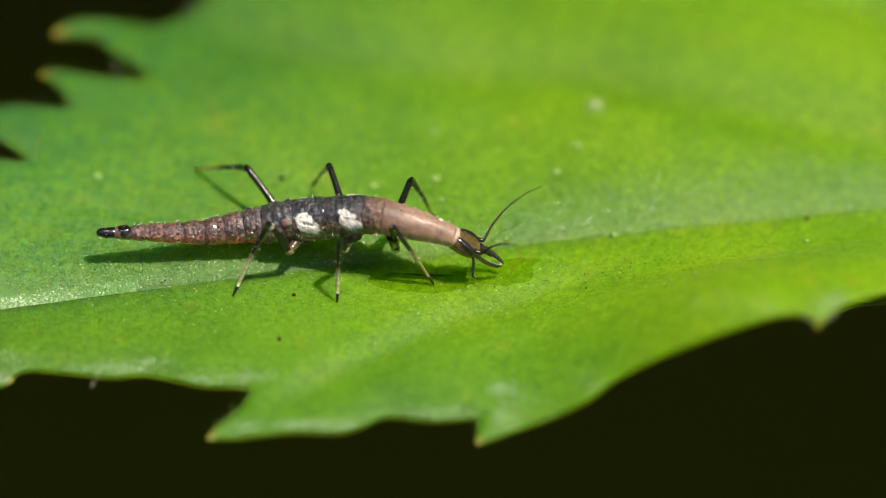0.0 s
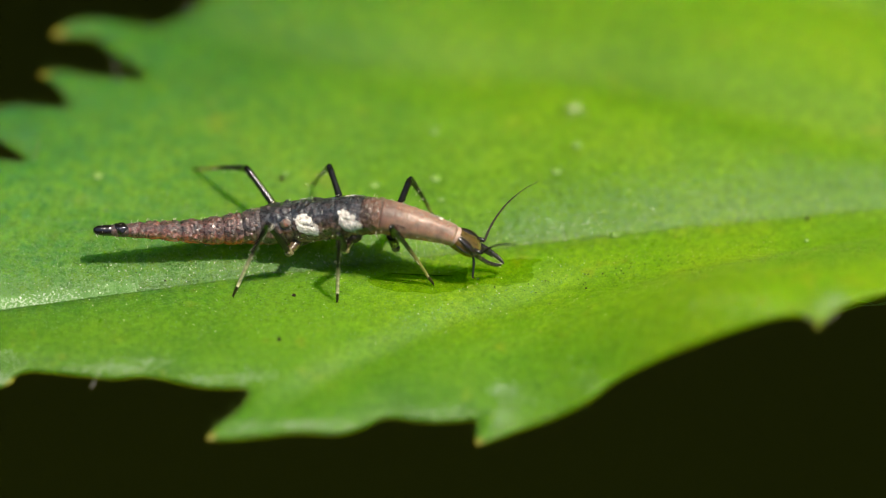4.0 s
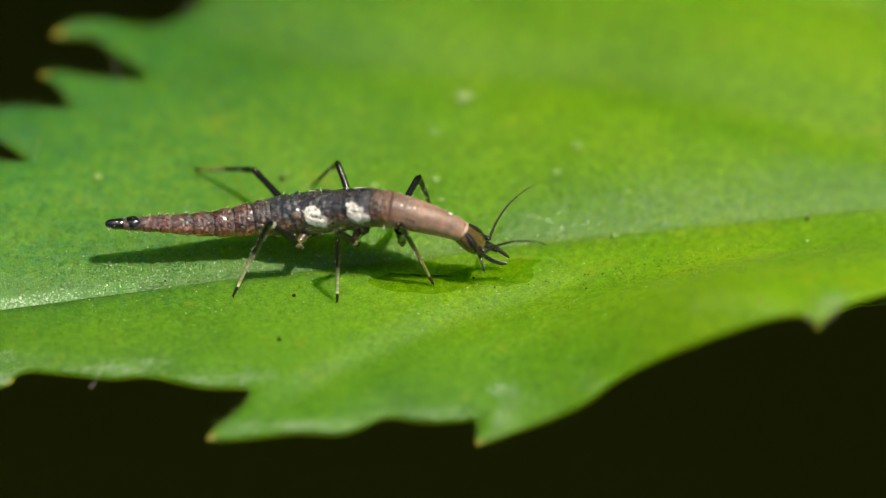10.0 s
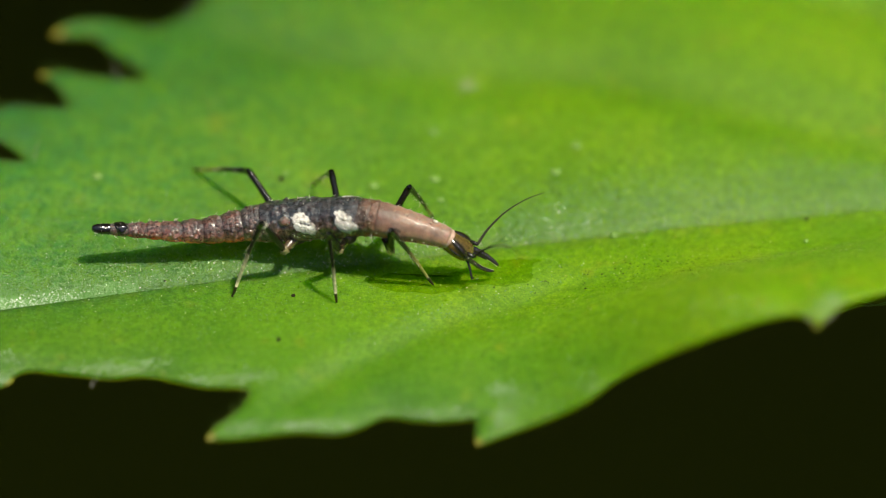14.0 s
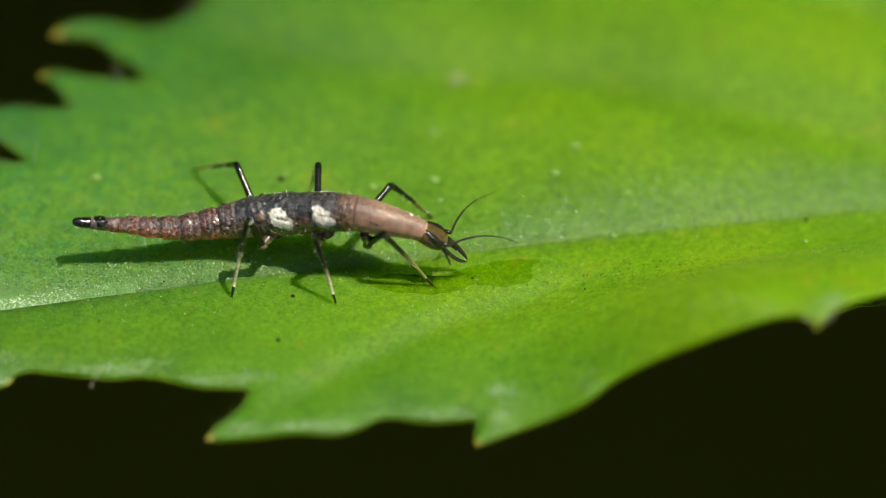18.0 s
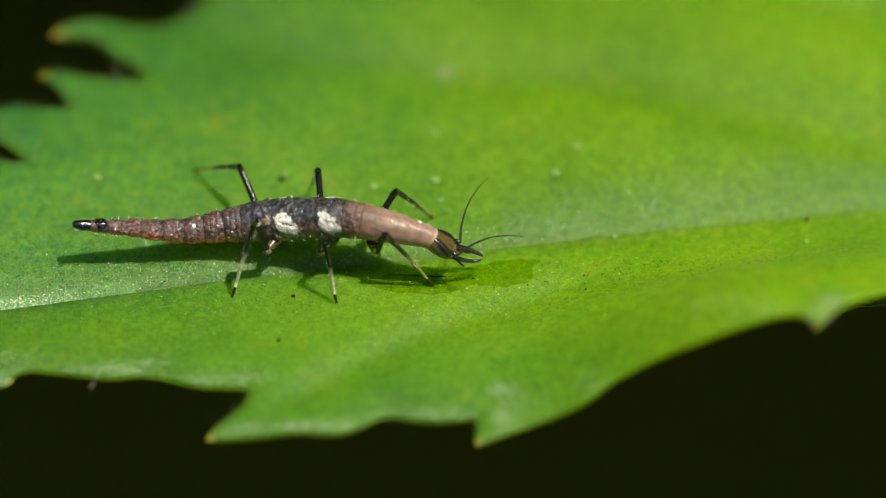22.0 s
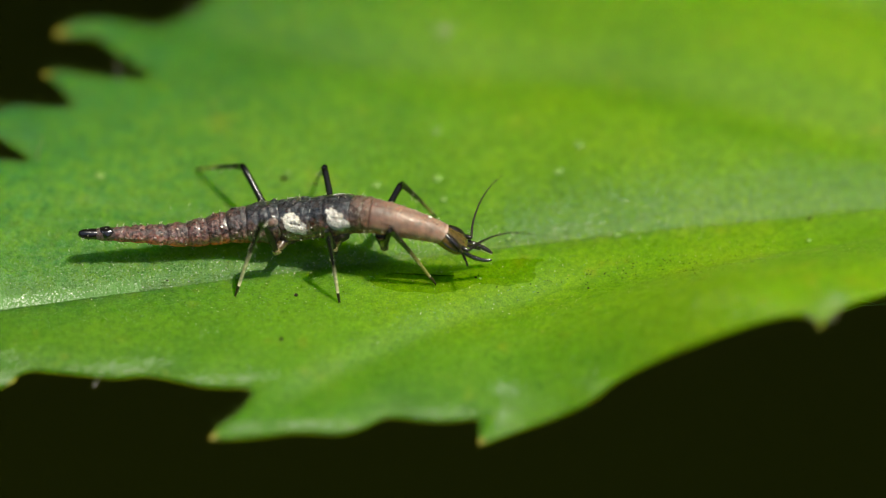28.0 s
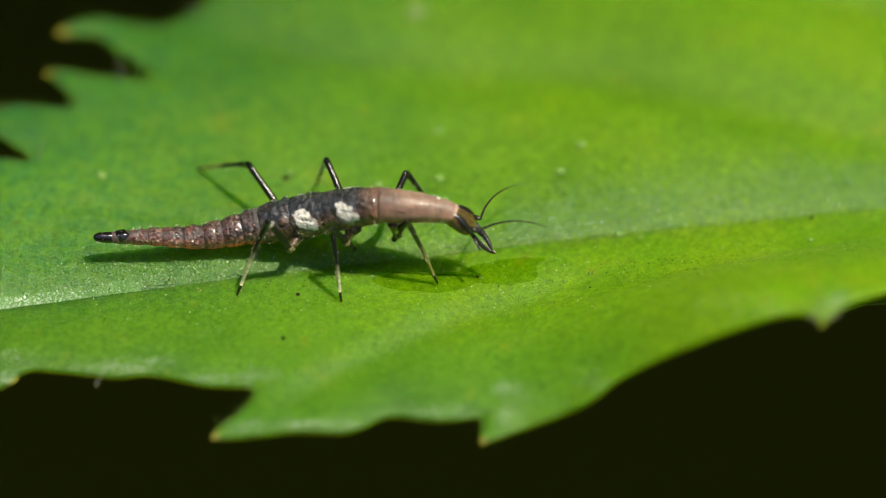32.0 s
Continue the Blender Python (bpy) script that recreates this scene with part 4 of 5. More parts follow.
knee_node("far_hind", (-6.36, 2.66),
          [-4.96, -4.96, -4.97, -4.96, -4.93, -4.85, -4.76, -4.69, -4.70, -4.67, -4.73, -4.76, -4.78, -4.89, -4.96, -4.88, -4.88, -4.89, -4.91, -4.90, -4.92, -5.12, -5.11, -5.15, -5.19, -5.15, -5.17, -5.16, -5.13, -5.13, -5.11, -5.11, -5.09, -5.09, -5.10, -5.11, -5.08, -5.09, -5.11, -5.06, -4.92, -5.00, -5.06, -5.02],
          [1.55, 1.56, 1.54, 1.55, 1.56, 1.61, 1.69, 1.72, 1.69, 1.75, 1.71, 1.67, 1.64, 1.56, 1.51, 1.56, 1.55, 1.53, 1.53, 1.54, 1.53, 1.51, 1.54, 1.52, 1.50, 1.51, 1.49, 1.50, 1.50, 1.49, 1.50, 1.50, 1.50, 1.50, 1.49, 1.49, 1.50, 1.50, 1.49, 1.54, 1.61, 1.56, 1.53, 1.56],
          [1.36, 1.37, 1.36, 1.36, 1.34, 1.28, 1.22, 1.12, 1.12, 1.13, 1.18, 1.19, 1.20, 1.29, 1.32, 1.27, 1.25, 1.26, 1.27, 1.27, 1.28, 1.50, 1.51, 1.54, 1.56, 1.53, 1.53, 1.52, 1.50, 1.49, 1.48, 1.48, 1.46, 1.46, 1.46, 1.46, 1.45, 1.45, 1.47, 1.46, 1.37, 1.42, 1.46, 1.44])
knee_node("far_mid", (-3.32, 2.05),
          [-2.87, -2.87, -2.87, -2.86, -2.89, -2.83, -2.79, -2.70, -2.67, -2.62, -2.66, -2.67, -2.66, -2.78, -2.88, -2.77, -2.77, -2.80, -2.80, -2.80, -2.81, -3.01, -3.00, -3.06, -3.12, -3.10, -3.12, -3.15, -3.12, -3.14, -3.12, -3.11, -3.10, -3.09, -3.05, -3.05, -3.05, -3.07, -3.11, -3.08, -2.96, -3.06, -3.11, -3.04],
          [1.35, 1.37, 1.33, 1.36, 1.42, 1.53, 1.72, 1.65, 1.59, 1.71, 1.65, 1.58, 1.48, 1.46, 1.45, 1.42, 1.35, 1.25, 1.20, 1.23, 1.22, 1.30, 1.37, 1.35, 1.36, 1.34, 1.26, 1.30, 1.25, 1.22, 1.23, 1.22, 1.23, 1.25, 1.25, 1.28, 1.26, 1.30, 1.30, 1.44, 1.47, 1.40, 1.43, 1.45],
          [1.62, 1.63, 1.61, 1.62, 1.66, 1.68, 1.72, 1.67, 1.64, 1.65, 1.65, 1.63, 1.59, 1.63, 1.66, 1.62, 1.58, 1.54, 1.51, 1.53, 1.52, 1.63, 1.66, 1.66, 1.68, 1.67, 1.63, 1.65, 1.62, 1.61, 1.61, 1.60, 1.61, 1.62, 1.61, 1.63, 1.62, 1.64, 1.65, 1.71, 1.69, 1.69, 1.71, 1.70])
knee_node("far_front", (-0.23, 0.94),
          [-0.81, -0.81, -0.83, -0.81, -0.79, -0.60, -0.48, -0.42, -0.49, -0.40, -0.28, -0.58, -0.62, -0.71, -0.78, -0.66, -0.69, -0.76, -0.85, -0.84, -0.86, -1.22, -1.16, -1.24, -1.29, -1.20, -1.22, -1.22, -1.13, -1.18, -1.15, -1.14, -1.12, -1.13, -1.12, -1.11, -1.04, -1.02, -1.04, -0.93, -0.79, -1.08, -1.17, -1.03],
          [0.88, 0.93, 0.92, 0.93, 1.07, 1.13, 1.34, 1.25, 1.16, 1.22, 1.12, 1.06, 0.91, 0.80, 0.71, 0.64, 0.63, 0.56, 0.57, 0.66, 0.60, 0.84, 0.93, 0.99, 1.04, 0.92, 0.77, 0.83, 0.68, 0.74, 0.78, 0.78, 0.82, 0.85, 0.89, 0.89, 0.86, 0.91, 0.97, 1.08, 1.13, 1.12, 1.33, 1.26],
          [1.60, 1.60, 1.59, 1.60, 1.60, 1.66, 1.64, 1.67, 1.68, 1.68, 1.67, 1.67, 1.67, 1.63, 1.60, 1.62, 1.61, 1.57, 1.54, 1.56, 1.54, 1.35, 1.40, 1.34, 1.29, 1.37, 1.34, 1.35, 1.40, 1.37, 1.40, 1.40, 1.43, 1.42, 1.43, 1.44, 1.48, 1.49, 1.49, 1.54, 1.60, 1.44, 1.34, 1.46])

NODES = ["tail", "rear", "waist", "belly", "hind_thorax", "mid_thorax", "collar", "neck", "brow"]
BASE = Vector((-3.0, -0.1, 0.0))


def spine_at(k, u):
    """The axis at key k, u nodes along from the tail."""
    P = [SPINE[n][k] for n in NODES]
    P = [2 * P[0] - P[1]] + P + [2 * P[-1] - P[-2]]
    u = min(max(u, 0), len(NODES) - 1.000001)
    i = int(u)
    f, (a, b, c, d) = u - i, P[i:i + 4]
    m1, m2 = (c - a) / 2, (d - b) / 2
    # tangents in step with the length of this stretch
    span = (c - b).length
    m1 = m1.normalized() * span
    m2 = m2.normalized() * span
    f2, f3 = f * f, f * f * f
    return (2 * f3 - 3 * f2 + 1) * b + (f3 - 2 * f2 + f) * m1 + (3 * f2 - 2 * f3) * c + (f3 - f2) * m2


def u_of_x(x):
    """How far along the spine the axis has this x at the start."""
    lo, hi = 0.0, 8.0
    for _ in range(40):
        mid = (lo + hi) / 2
        lo, hi = (mid, hi) if spine_at(0, mid).x < x else (lo, mid)
    return lo


def girth(x):
    return float(np.interp(x, [-8.72, -8.6, -8.27, -7.86, -7.4, -6.9, -6.0, -5.5, -4.9, -4.5, -3.8, -3.1, -2.3, -1.8, -1.5, -0.9, -0.35, 0.25],
                           [0.085, 0.13, 0.152, 0.18, 0.215, 0.255, 0.335, 0.39, 0.45, 0.51, 0.56, 0.56, 0.535, 0.485, 0.455, 0.42, 0.355, 0.275]))


def rest_pose(k, u0, u1):
    a, b = spine_at(k, u0), spine_at(k, u1)
    return frame_of(b - a, (0, 0.0, 1), (a + b) / 2)


def build_segment(thing, name, label, x0, x1, material, seed, rough, fold=0.05, crease=0.0, tuck=0.3, knobs=0):
    """One ring of the body, with a pinched rim at both ends that tucks under its neighbours, a weaker crease in the middle and a row of knobs round the back."""
    u0, u1 = u_of_x(x0), u_of_x(x1)
    length = (spine_at(0, u1) - spine_at(0, u0)).length
    rng = random.Random(seed * 13)
    bumps = [(rng.uniform(0.35, 0.65) + (0.22 if i % 2 else -0.12), math.pi * (i + rng.uniform(0.3, 0.7)) / max(knobs, 1), rng.uniform(0.6, 1.3)) for i in range(knobs)]
    bm = bmesh.new()
    n, sides = 40, 80
    rings, rest = [], []
    for i in range(n + 1):
        f = -tuck + (1 + 2 * tuck) * i / n
        r = girth(x0 + (x1 - x0) * min(max(f, -0.25), 1.25))
        if not 0 <= f <= 1:
            over = (-f if f < 0 else f - 1) / tuck
            r *= (1 - fold) * math.sqrt(max(0.0, 1 - over * over * 0.9)) * (1 - 0.015 * min(1, over * 4))
        else:
            r *= 1 - fold + fold * math.sin(math.pi * f) ** 0.5 - crease * (math.exp(-((f - 0.64) / 0.06) ** 2) + 0.7 * math.exp(-((f - 0.34) / 0.06) ** 2))
        ring = []
        for k in range(sides):
            a = 2 * math.pi * k / sides
            d = Vector((0, math.cos(a), math.sin(a)))
            q = Vector((x0 + f * length, d.y * r, d.z * r))
            rest.append(q * MM)
            lump = (noise.noise(q * 3.0 + Vector((seed * 5.7, 0, 0))) * 0.5 + noise.noise(q * 8 + Vector((0, seed * 9.1, 0)))) * rough * r
            for bf, ba, high in bumps:
                turn = (a - ba + math.pi) % (2 * math.pi) - math.pi
                near = ((f - bf) * length) ** 2 + (turn * r) ** 2
                if near < 0.03:
                    lump += 0.034 * high * math.exp(-near / 0.0028)
            ring.append(bm.verts.new(Vector(((f - 0.5) * length, d.y * r, d.z * r * 0.97)) + d * lump))
        rings.append(ring)
    for a, b in zip(rings, rings[1:]):
        for k in range(sides):
            bm.faces.new((a[k], b[k], b[(k + 1) % sides], a[(k + 1) % sides])[::-1])
    bm.faces.new(rings[0])
    bm.faces.new(rings[-1][::-1])
    bmesh.ops.recalc_face_normals(bm, faces=bm.faces)
    ob = part(name, bm, material, thing, label)
    spread = ob.data.attributes.new("rest", "FLOAT_VECTOR", "POINT")
    spread.data.foreach_set("vector", [c for q in rest for c in q])
    ob["u0"], ob["u1"] = u0, u1
    return ob, length


def bristles(seg, length, x0, x1, count, long, seed):
    """Short clear hairs on one ring of the body, each on a dark horny dot."""
    rng = random.Random(seed)
    bm, dots = bmesh.new(), bmesh.new()
    for _ in range(count):
        f, a = rng.uniform(-0.45, 0.45), rng.uniform(-0.9, math.pi + 0.9)
        r = girth(x0 + (x1 - x0) * (f + 0.5)) * 0.97
        d = Vector((rng.uniform(-0.4, 0.4), math.cos(a) + rng.uniform(-0.2, 0.2), math.sin(a) + rng.uniform(-0.2, 0.2))).normalized()
        out = Vector((0, math.cos(a), math.sin(a) * 0.97))
        p = Vector((f * length, 0, 0)) + out * r
        h = long * rng.uniform(0.35, 1.1)
        add_tube(bm, [p, p + d * h * 0.6, p + d * h + Vector((0.03, 0, 0))], [0.0085, 0.007, 0.0025], 4)
        wide = rng.uniform(0.010, 0.017)
        add_tube(dots, [p - out * 0.01, p + out * 0.012, p + out * 0.03], [wide, wide, wide * 0.5], 6)
    tagged(part("bristles", bm, GLASS_HAIR, seg, "short clear bristles"), kind="stuff")
    tagged(part("bristle_bases", dots, TAILTIP, seg, "glossy black bristle sockets"), kind="stuff")


def white_patch(seg, x, y, angle, radius, seed):
    """A ragged crust of white wax on the flank: a slanting oval with a crease across it."""
    bm = bmesh.new()
    rings, sides, thick = [], 48, []
    for j in range(15):
        ring = []
        for k in range(sides):
            w = 2 * math.pi * k / sides
            c, s = math.cos(w), math.sin(w)
            reach = 1 + 0.30 * noise.noise(Vector((c * 1.4, s * 1.4, seed * 2.3))) + 0.16 * noise.noise(Vector((c * 4, s * 4, seed * 5.1)))
            f = j / 14
            p, q = c * 0.40 * reach * f, s * 0.28 * reach * f
            across, down = p * 0.78 + q * 0.45, q * 0.95 - p * 0.62
            lump = noise.noise(Vector((p * 9, q * 9, seed))) * 0.018 + noise.noise(Vector((p * 24, q * 24, seed + 3))) * 0.010
            groove_depth = 0.02 * math.exp(-((q - 0.02 - 0.05 * math.sin(p * 9)) / 0.03) ** 2) * (1 if abs(p) < 0.2 else 0.3)
            high = 0.036 * math.sqrt(max(0.0, 1 - f ** 3)) + (lump - groove_depth) * (1 - f ** 4) - 0.012 * f ** 6
            a = radians(angle) + down / radius
            out = Vector((0, y * math.cos(a), math.sin(a) * 0.97))
            if j:
                thick.append(1 - f ** 2.4)
            ring.append(bm.verts.new(Vector((x + across, 0, 0)) + out * (radius * 0.985 + high)))
        rings.append(ring)
    for a, b in zip(rings[1:], rings[2:]):
        for k in range(sides):
            bm.faces.new((a[k], b[k], b[(k + 1) % sides], a[(k + 1) % sides]))
    bm.faces.new(rings[1])
    bmesh.ops.delete(bm, geom=rings[0], context="VERTS")
    bmesh.ops.recalc_face_normals(bm, faces=bm.faces)
    ob = part("white_spot", bm, WHITE, seg, "cream-white waxy spot")
    ob.data.attributes.new("thick", "FLOAT", "POINT").data.foreach_set("value", thick)


def wart(seg, name, material, label, at, size, seed, rough=0.3):
    part(name, blob(size, seed, rough, freq=2.6), material, seg, label, m=frame_of((1, 0, 0), (0, at[1], at[2]), at))


def build_larva():
    thing = tagged(new("insect_larva"), "slender purple-brown insect larva with pink neck and white warts", "insect larva")
    thing.location = BASE * MM
    pieces = []

    def seg(name, label, x0, x1, material, seed, rough=0.05, fold=0.06, crease=0.0, hairs=9, long=0.12, tuck=0.3, knobs=0):
        ob, length = build_segment(thing, name, label, x0, x1, material, seed, rough, fold, crease, tuck, knobs)
        if hairs:
            bristles(ob, length, x0, x1, hairs, long, seed)
        pieces.append(ob)
        return ob

    seg("tail_tip", "glossy black tail tip", -8.70, -8.27, TAILTIP, 1, 0.05, 0.04, hairs=6, long=0.1, tuck=0.12)
    s = seg("tail_segment", "grey-pink tail ring", -8.27, -7.86, TAIL, 2, 0.05, hairs=8, long=0.1)
    part("dark_plate", blob((0.20, 0.184, 0.115), 3, 0.3), TAILTIP, s, "glossy black saddle plate", m=pose(0.05 * MM, 0, 0.075 * MM))
    cuts = [-7.86, -7.42, -7.06, -6.56, -6.03, -5.53, -5.02, -4.52]
    for i, (a, b) in enumerate(zip(cuts, cuts[1:])):
        s = seg("abdomen_segment", "", a, b, ABDOMEN if i < 6 else ABDOMEN_GREY, 4 + i, 0.04, 0.13, 0.045 if i > 1 else 0.0, hairs=14, long=0.10, knobs=8 if i > 0 else 5)
        r = girth((a + b) / 2)
        for j, (f, ang, sz) in enumerate(((-0.1, 20, 0.05), (0.2, 48, 0.045))):
            c, sn = math.cos(radians(180 - ang)), math.sin(radians(180 - ang))
            wart(s, "wart", ABDOMEN if i != 1 or j else WHITE, "small raised wart", (f * (b - a), -abs(c) * r * 0.97, sn * r * 0.97), (sz * 1.2, sz, sz * 0.6), i * 5 + j)
    s = seg("hind_thorax", "blue-grey warty thorax ring", -4.52, -3.72, THORAX, 20, 0.055, 0.07, 0.03, 22, 0.11, 0.22, 11)
    wart(s, "wart", ABDOMEN_GREY, "purple-brown wart", (0.24, -0.40, 0.36), (0.14, 0.12, 0.055), 2, 0.5)
    s = seg("rear_thorax", "blue-grey warty thorax ring", -3.72, -2.9, THORAX, 21, 0.055, 0.06, 0.03, 22, 0.11, 0.22, 11)
    for y in (-1, 1):
        white_patch(s, -0.02, y, 30 if y < 0 else 12, 0.555, 5 + y)
    rear = s
    s = seg("mid_thorax", "blue-grey warty thorax ring", -2.9, -1.9, THORAX, 22, 0.055, 0.06, 0.03, 22, 0.11, 0.22, 11)
    for y in (-1, 1):
        white_patch(s, 0.20, y, 32 if y < 0 else 24, 0.53, 15 + y)
    middle = s
    seg("collar", "brown warty ring behind the neck", -1.9, -1.48, COLLAR, 23, 0.04, 0.025, 0.02, 22, 0.16, 0.3, 7)
    cuts = [-1.48 + 1.71 * k / 6 for k in range(7)]
    for i, (a, b) in enumerate(zip(cuts, cuts[1:])):
        s = seg("neck_segment", "smooth pink neck", a, b, NECK, 30, 0.018, 0.0, 0.0, 9, 0.10, 0.3)
        if i == 1:
            front = s
            part("dark_mark", tube([(-0.05, -0.375, 0.18), (0.08, -0.38, 0.17), (0.2, -0.385, 0.14)], [0.012, 0.02, 0.01], 6), STRIPE, s, "dark scar line")
        if i == 4:
            part("pale_grain", blob((0.06, 0.04, 0.03), 4, 0.2), GLASS_HAIR, s, "pale grain", m=pose(0.05 * MM, 0.10 * MM, 0.33 * MM))
    # head: x forwards, built about the middle of the line from neck to brow
    head = part("head", head_shell(), HEAD, thing, "amber head capsule with dark stripes")
    head["u0"], head["u1"] = 7.0, 8.0
    part("neck_ring", tube([(-0.41, 0, 0), (-0.37, 0, 0), (-0.33, 0, 0), (-0.30, 0, 0)], [0.24, 0.272, 0.272, 0.24], 28, 0.93), PALE_RING, head, "pale skin joint")
    for y in (-1, 1):
        part("stripe", tube(along([(-0.36, y * 0.12, 0.165), (-0.15, y * 0.185, 0.175), (0.08, y * 0.235, 0.145), (0.27, y * 0.25, 0.075)], 14), [0.03 + 0.055 * math.sin(math.pi * (i + 2) / 17) + 0.002 * i for i in range(14)], 12, 0.5),
             STRIPE, head, "glossy dark brown stripe")
        part("cheek_stripe", tube(along([(-0.33, y * 0.235, 0.01), (-0.1, y * 0.29, 0.0), (0.14, y * 0.31, 0.01)], 9), [0.02, 0.035, 0.045, 0.05, 0.05, 0.05, 0.05, 0.04, 0.02], 12, 0.7), STRIPE, head, "dark brown stripe")
        part("eye", blob((0.055, 0.04, 0.055), 2 + y, 0.3, (0.2, y * 0.30, 0.05)), BLACK, head, "small black eye cluster")
        part("feeler_base", tube([(0.20, y * 0.20, 0.10), (0.30, y * 0.225, 0.14), (0.40, y * 0.23, 0.16)], [0.07, 0.06, 0.042], 10), BLACK, head)
        part("jaw_base", blob((0.11, 0.085, 0.07), 7 + y, 0.15, (0.29, y * 0.2, -0.01)), STRIPE, head, "dark jaw joint")
    pieces.append(head)
    return thing, pieces, {"hind": rear, "mid": middle, "front": front}


def head_shell():
    bm = bmesh.new()
    rings = []
    prof = [(-0.42, 0.17, 0.14), (-0.37, 0.25, 0.20), (-0.28, 0.28, 0.215), (-0.12, 0.305, 0.215), (0.04, 0.325, 0.205), (0.16, 0.33, 0.185), (0.26, 0.305, 0.155), (0.33, 0.25, 0.12),
            (0.38, 0.16, 0.08), (0.40, 0.03, 0.02)]
    for x, wide, high in prof:
        rings.append([bm.verts.new((x, math.copysign(abs(math.cos(a)) ** 0.85, math.cos(a)) * wide, math.copysign(abs(math.sin(a)) ** 0.85, math.sin(a)) * high * (1 if math.sin(a) > 0 else 1.35)))
                      for a in (2 * math.pi * k / 32 for k in range(32))])
    for a, b in zip(rings, rings[1:]):
        for k in range(32):
            bm.faces.new((a[k], b[k], b[(k + 1) % 32], a[(k + 1) % 32])[::-1])
    bm.faces.new(rings[0])
    bm.faces.new(rings[-1][::-1])
    bmesh.ops.recalc_face_normals(bm, faces=bm.faces)
    return bm


larva, rings_of_body, leg_rings = build_larva()


# ---- limbs: each is drawn along its own x axis from its root ----
def build_jaw(y):
    """A sickle that bows outwards, ridged across its upper side, with fine teeth within."""
    line = along([(0, 0, 0), (0.2, y * 0.02, -0.02), (0.45, y * 0.04, -0.04), (0.70, y * 0.025, -0.03), (0.83, -y * 0.01, 0.0), (0.88, -y * 0.03, 0.0)], 60)
    thick = 0.066 if y > 0 else 0.056
    radii = [(thick * (1 - (i / 59) ** 2.6) + 0.008) * (1 + (0.065 * math.sin(2 * math.pi * i / 5) if i > 10 else 0)) for i in range(60)]
    ob = part("jaw", tube(line, radii, 16, 0.62), JAW, larva, "long glossy black sickle jaw")
    bm = bmesh.new()
    for i in range(24, 52, 4):
        p = line[i] + Vector((0, -y * radii[i] * 0.8, 0))
        add_tube(bm, [p, p + Vector((0.02, -y * 0.03, 0))], [0.014, 0.004], 5)
    ridges = bmesh.new()
    for i in range(16, 54, 5 if y > 0 else 7):
        made = bmesh.ops.create_icosphere(ridges, subdivisions=2, radius=1)["verts"]
        for v in made:
            v.co = line[i] + Vector((v.co.x * 0.03, v.co.y * radii[i] * 0.85, radii[i] * 0.45 + v.co.z * 0.028))
    tagged(part("jaw_ridges", ridges, STRIPE, ob, "glossy cross ridges"), kind="stuff")
    tagged(part("jaw_teeth", bm, GLASS_HAIR, ob, "fine pale teeth"), kind="stuff")
    return ob


def build_feeler(length, sag):
    line = along([(0, 0, 0), (0.22 * length, 0, 0.14 * sag), (0.5 * length, 0, 0.2 * sag), (0.78 * length, 0, 0.13 * sag), (length, 0, -0.02 * sag)], 26)
    radii = [0.037 * (1 - 0.8 * (i / 25) ** 0.8) * (1.0 if i % 3 else 1.1) for i in range(26)]
    ob = part("feeler", tube(line, radii, 8), FEELER, larva, "thin dark curved feeler")
    return ob


def build_palp():
    line = along([(0, 0, 0), (0.2, 0, 0.03), (0.42, 0, 0.02), (0.62, 0, 0)], 12)
    return part("palp", tube(line, [0.03, 0.036, 0.034, 0.028, 0.034, 0.036, 0.034, 0.028, 0.03, 0.032, 0.026, 0.008], 8), BLACK, larva, "short dark palp")


def build_leg(thigh_long, shin_long, seed, horn):
    """The thigh runs back from the knee, the shin forwards from it."""
    r = [0.066, 0.082, 0.092, 0.095, 0.092, 0.088, 0.084, 0.082, 0.09, 0.08]
    thigh = part("thigh", tube([(thigh_long * (i / 9 - 1), 0, 0.02 * math.sin(math.pi * i / 9)) for i in range(10)], r, 12), THIGH, larva, "dark glossy thigh")
    wide = 0.10 if seed == 50 else 0.086
    if seed in (50, 53):
        part("knee_ring", tube([(-0.16, 0, 0), (-0.14, 0, 0), (-0.10, 0, 0), (-0.08, 0, 0)], [wide - 0.03, wide, wide, wide - 0.03], 14), KNEE, thigh, "pale skin at the knee")
    r = [0.086, 0.088, 0.076, 0.068, 0.063, 0.06, 0.057, 0.054, 0.051, 0.048, 0.046, 0.04]
    shin = part("shin", tube([(shin_long * 0.86 * i / 11, 0, 0.03 * math.sin(math.pi * i / 11)) for i in range(12)], r, 12), horn, larva, "shin, black above, pale below")
    part("foot", tube([(shin_long * 0.84, 0, 0), (shin_long * 0.9, 0, 0.004), (shin_long * 0.97, 0, 0), (shin_long, 0, 0)], [0.04, 0.042, 0.032, 0.012], 8), FOOT, shin, "dark brown foot")
    for y in (-1, 1):
        part("claw", tube(along([(shin_long * 0.97, 0, 0), (shin_long * 0.995, y * 0.03, 0.0), (shin_long * 1.01, y * 0.045, -0.02)], 5), [0.012, 0.011, 0.009, 0.006, 0.002], 6), BLACK, shin)
    rng = random.Random(seed)
    bm = bmesh.new()
    for _ in range(20):
        f, a = rng.uniform(0.05, 0.6), rng.uniform(0, 2 * math.pi)
        d = Vector((0.7, math.cos(a), math.sin(a))).normalized()
        p = Vector((f * shin_long, math.cos(a) * 0.05, math.sin(a) * 0.05))
        add_tube(bm, [p, p + d * 0.05, p + d * 0.09], [0.0045, 0.0035, 0.0015], 4)
    tagged(part("bristles", bm, GLASS_HAIR, shin, "short clear bristles"), kind="stuff")
    return thigh, shin


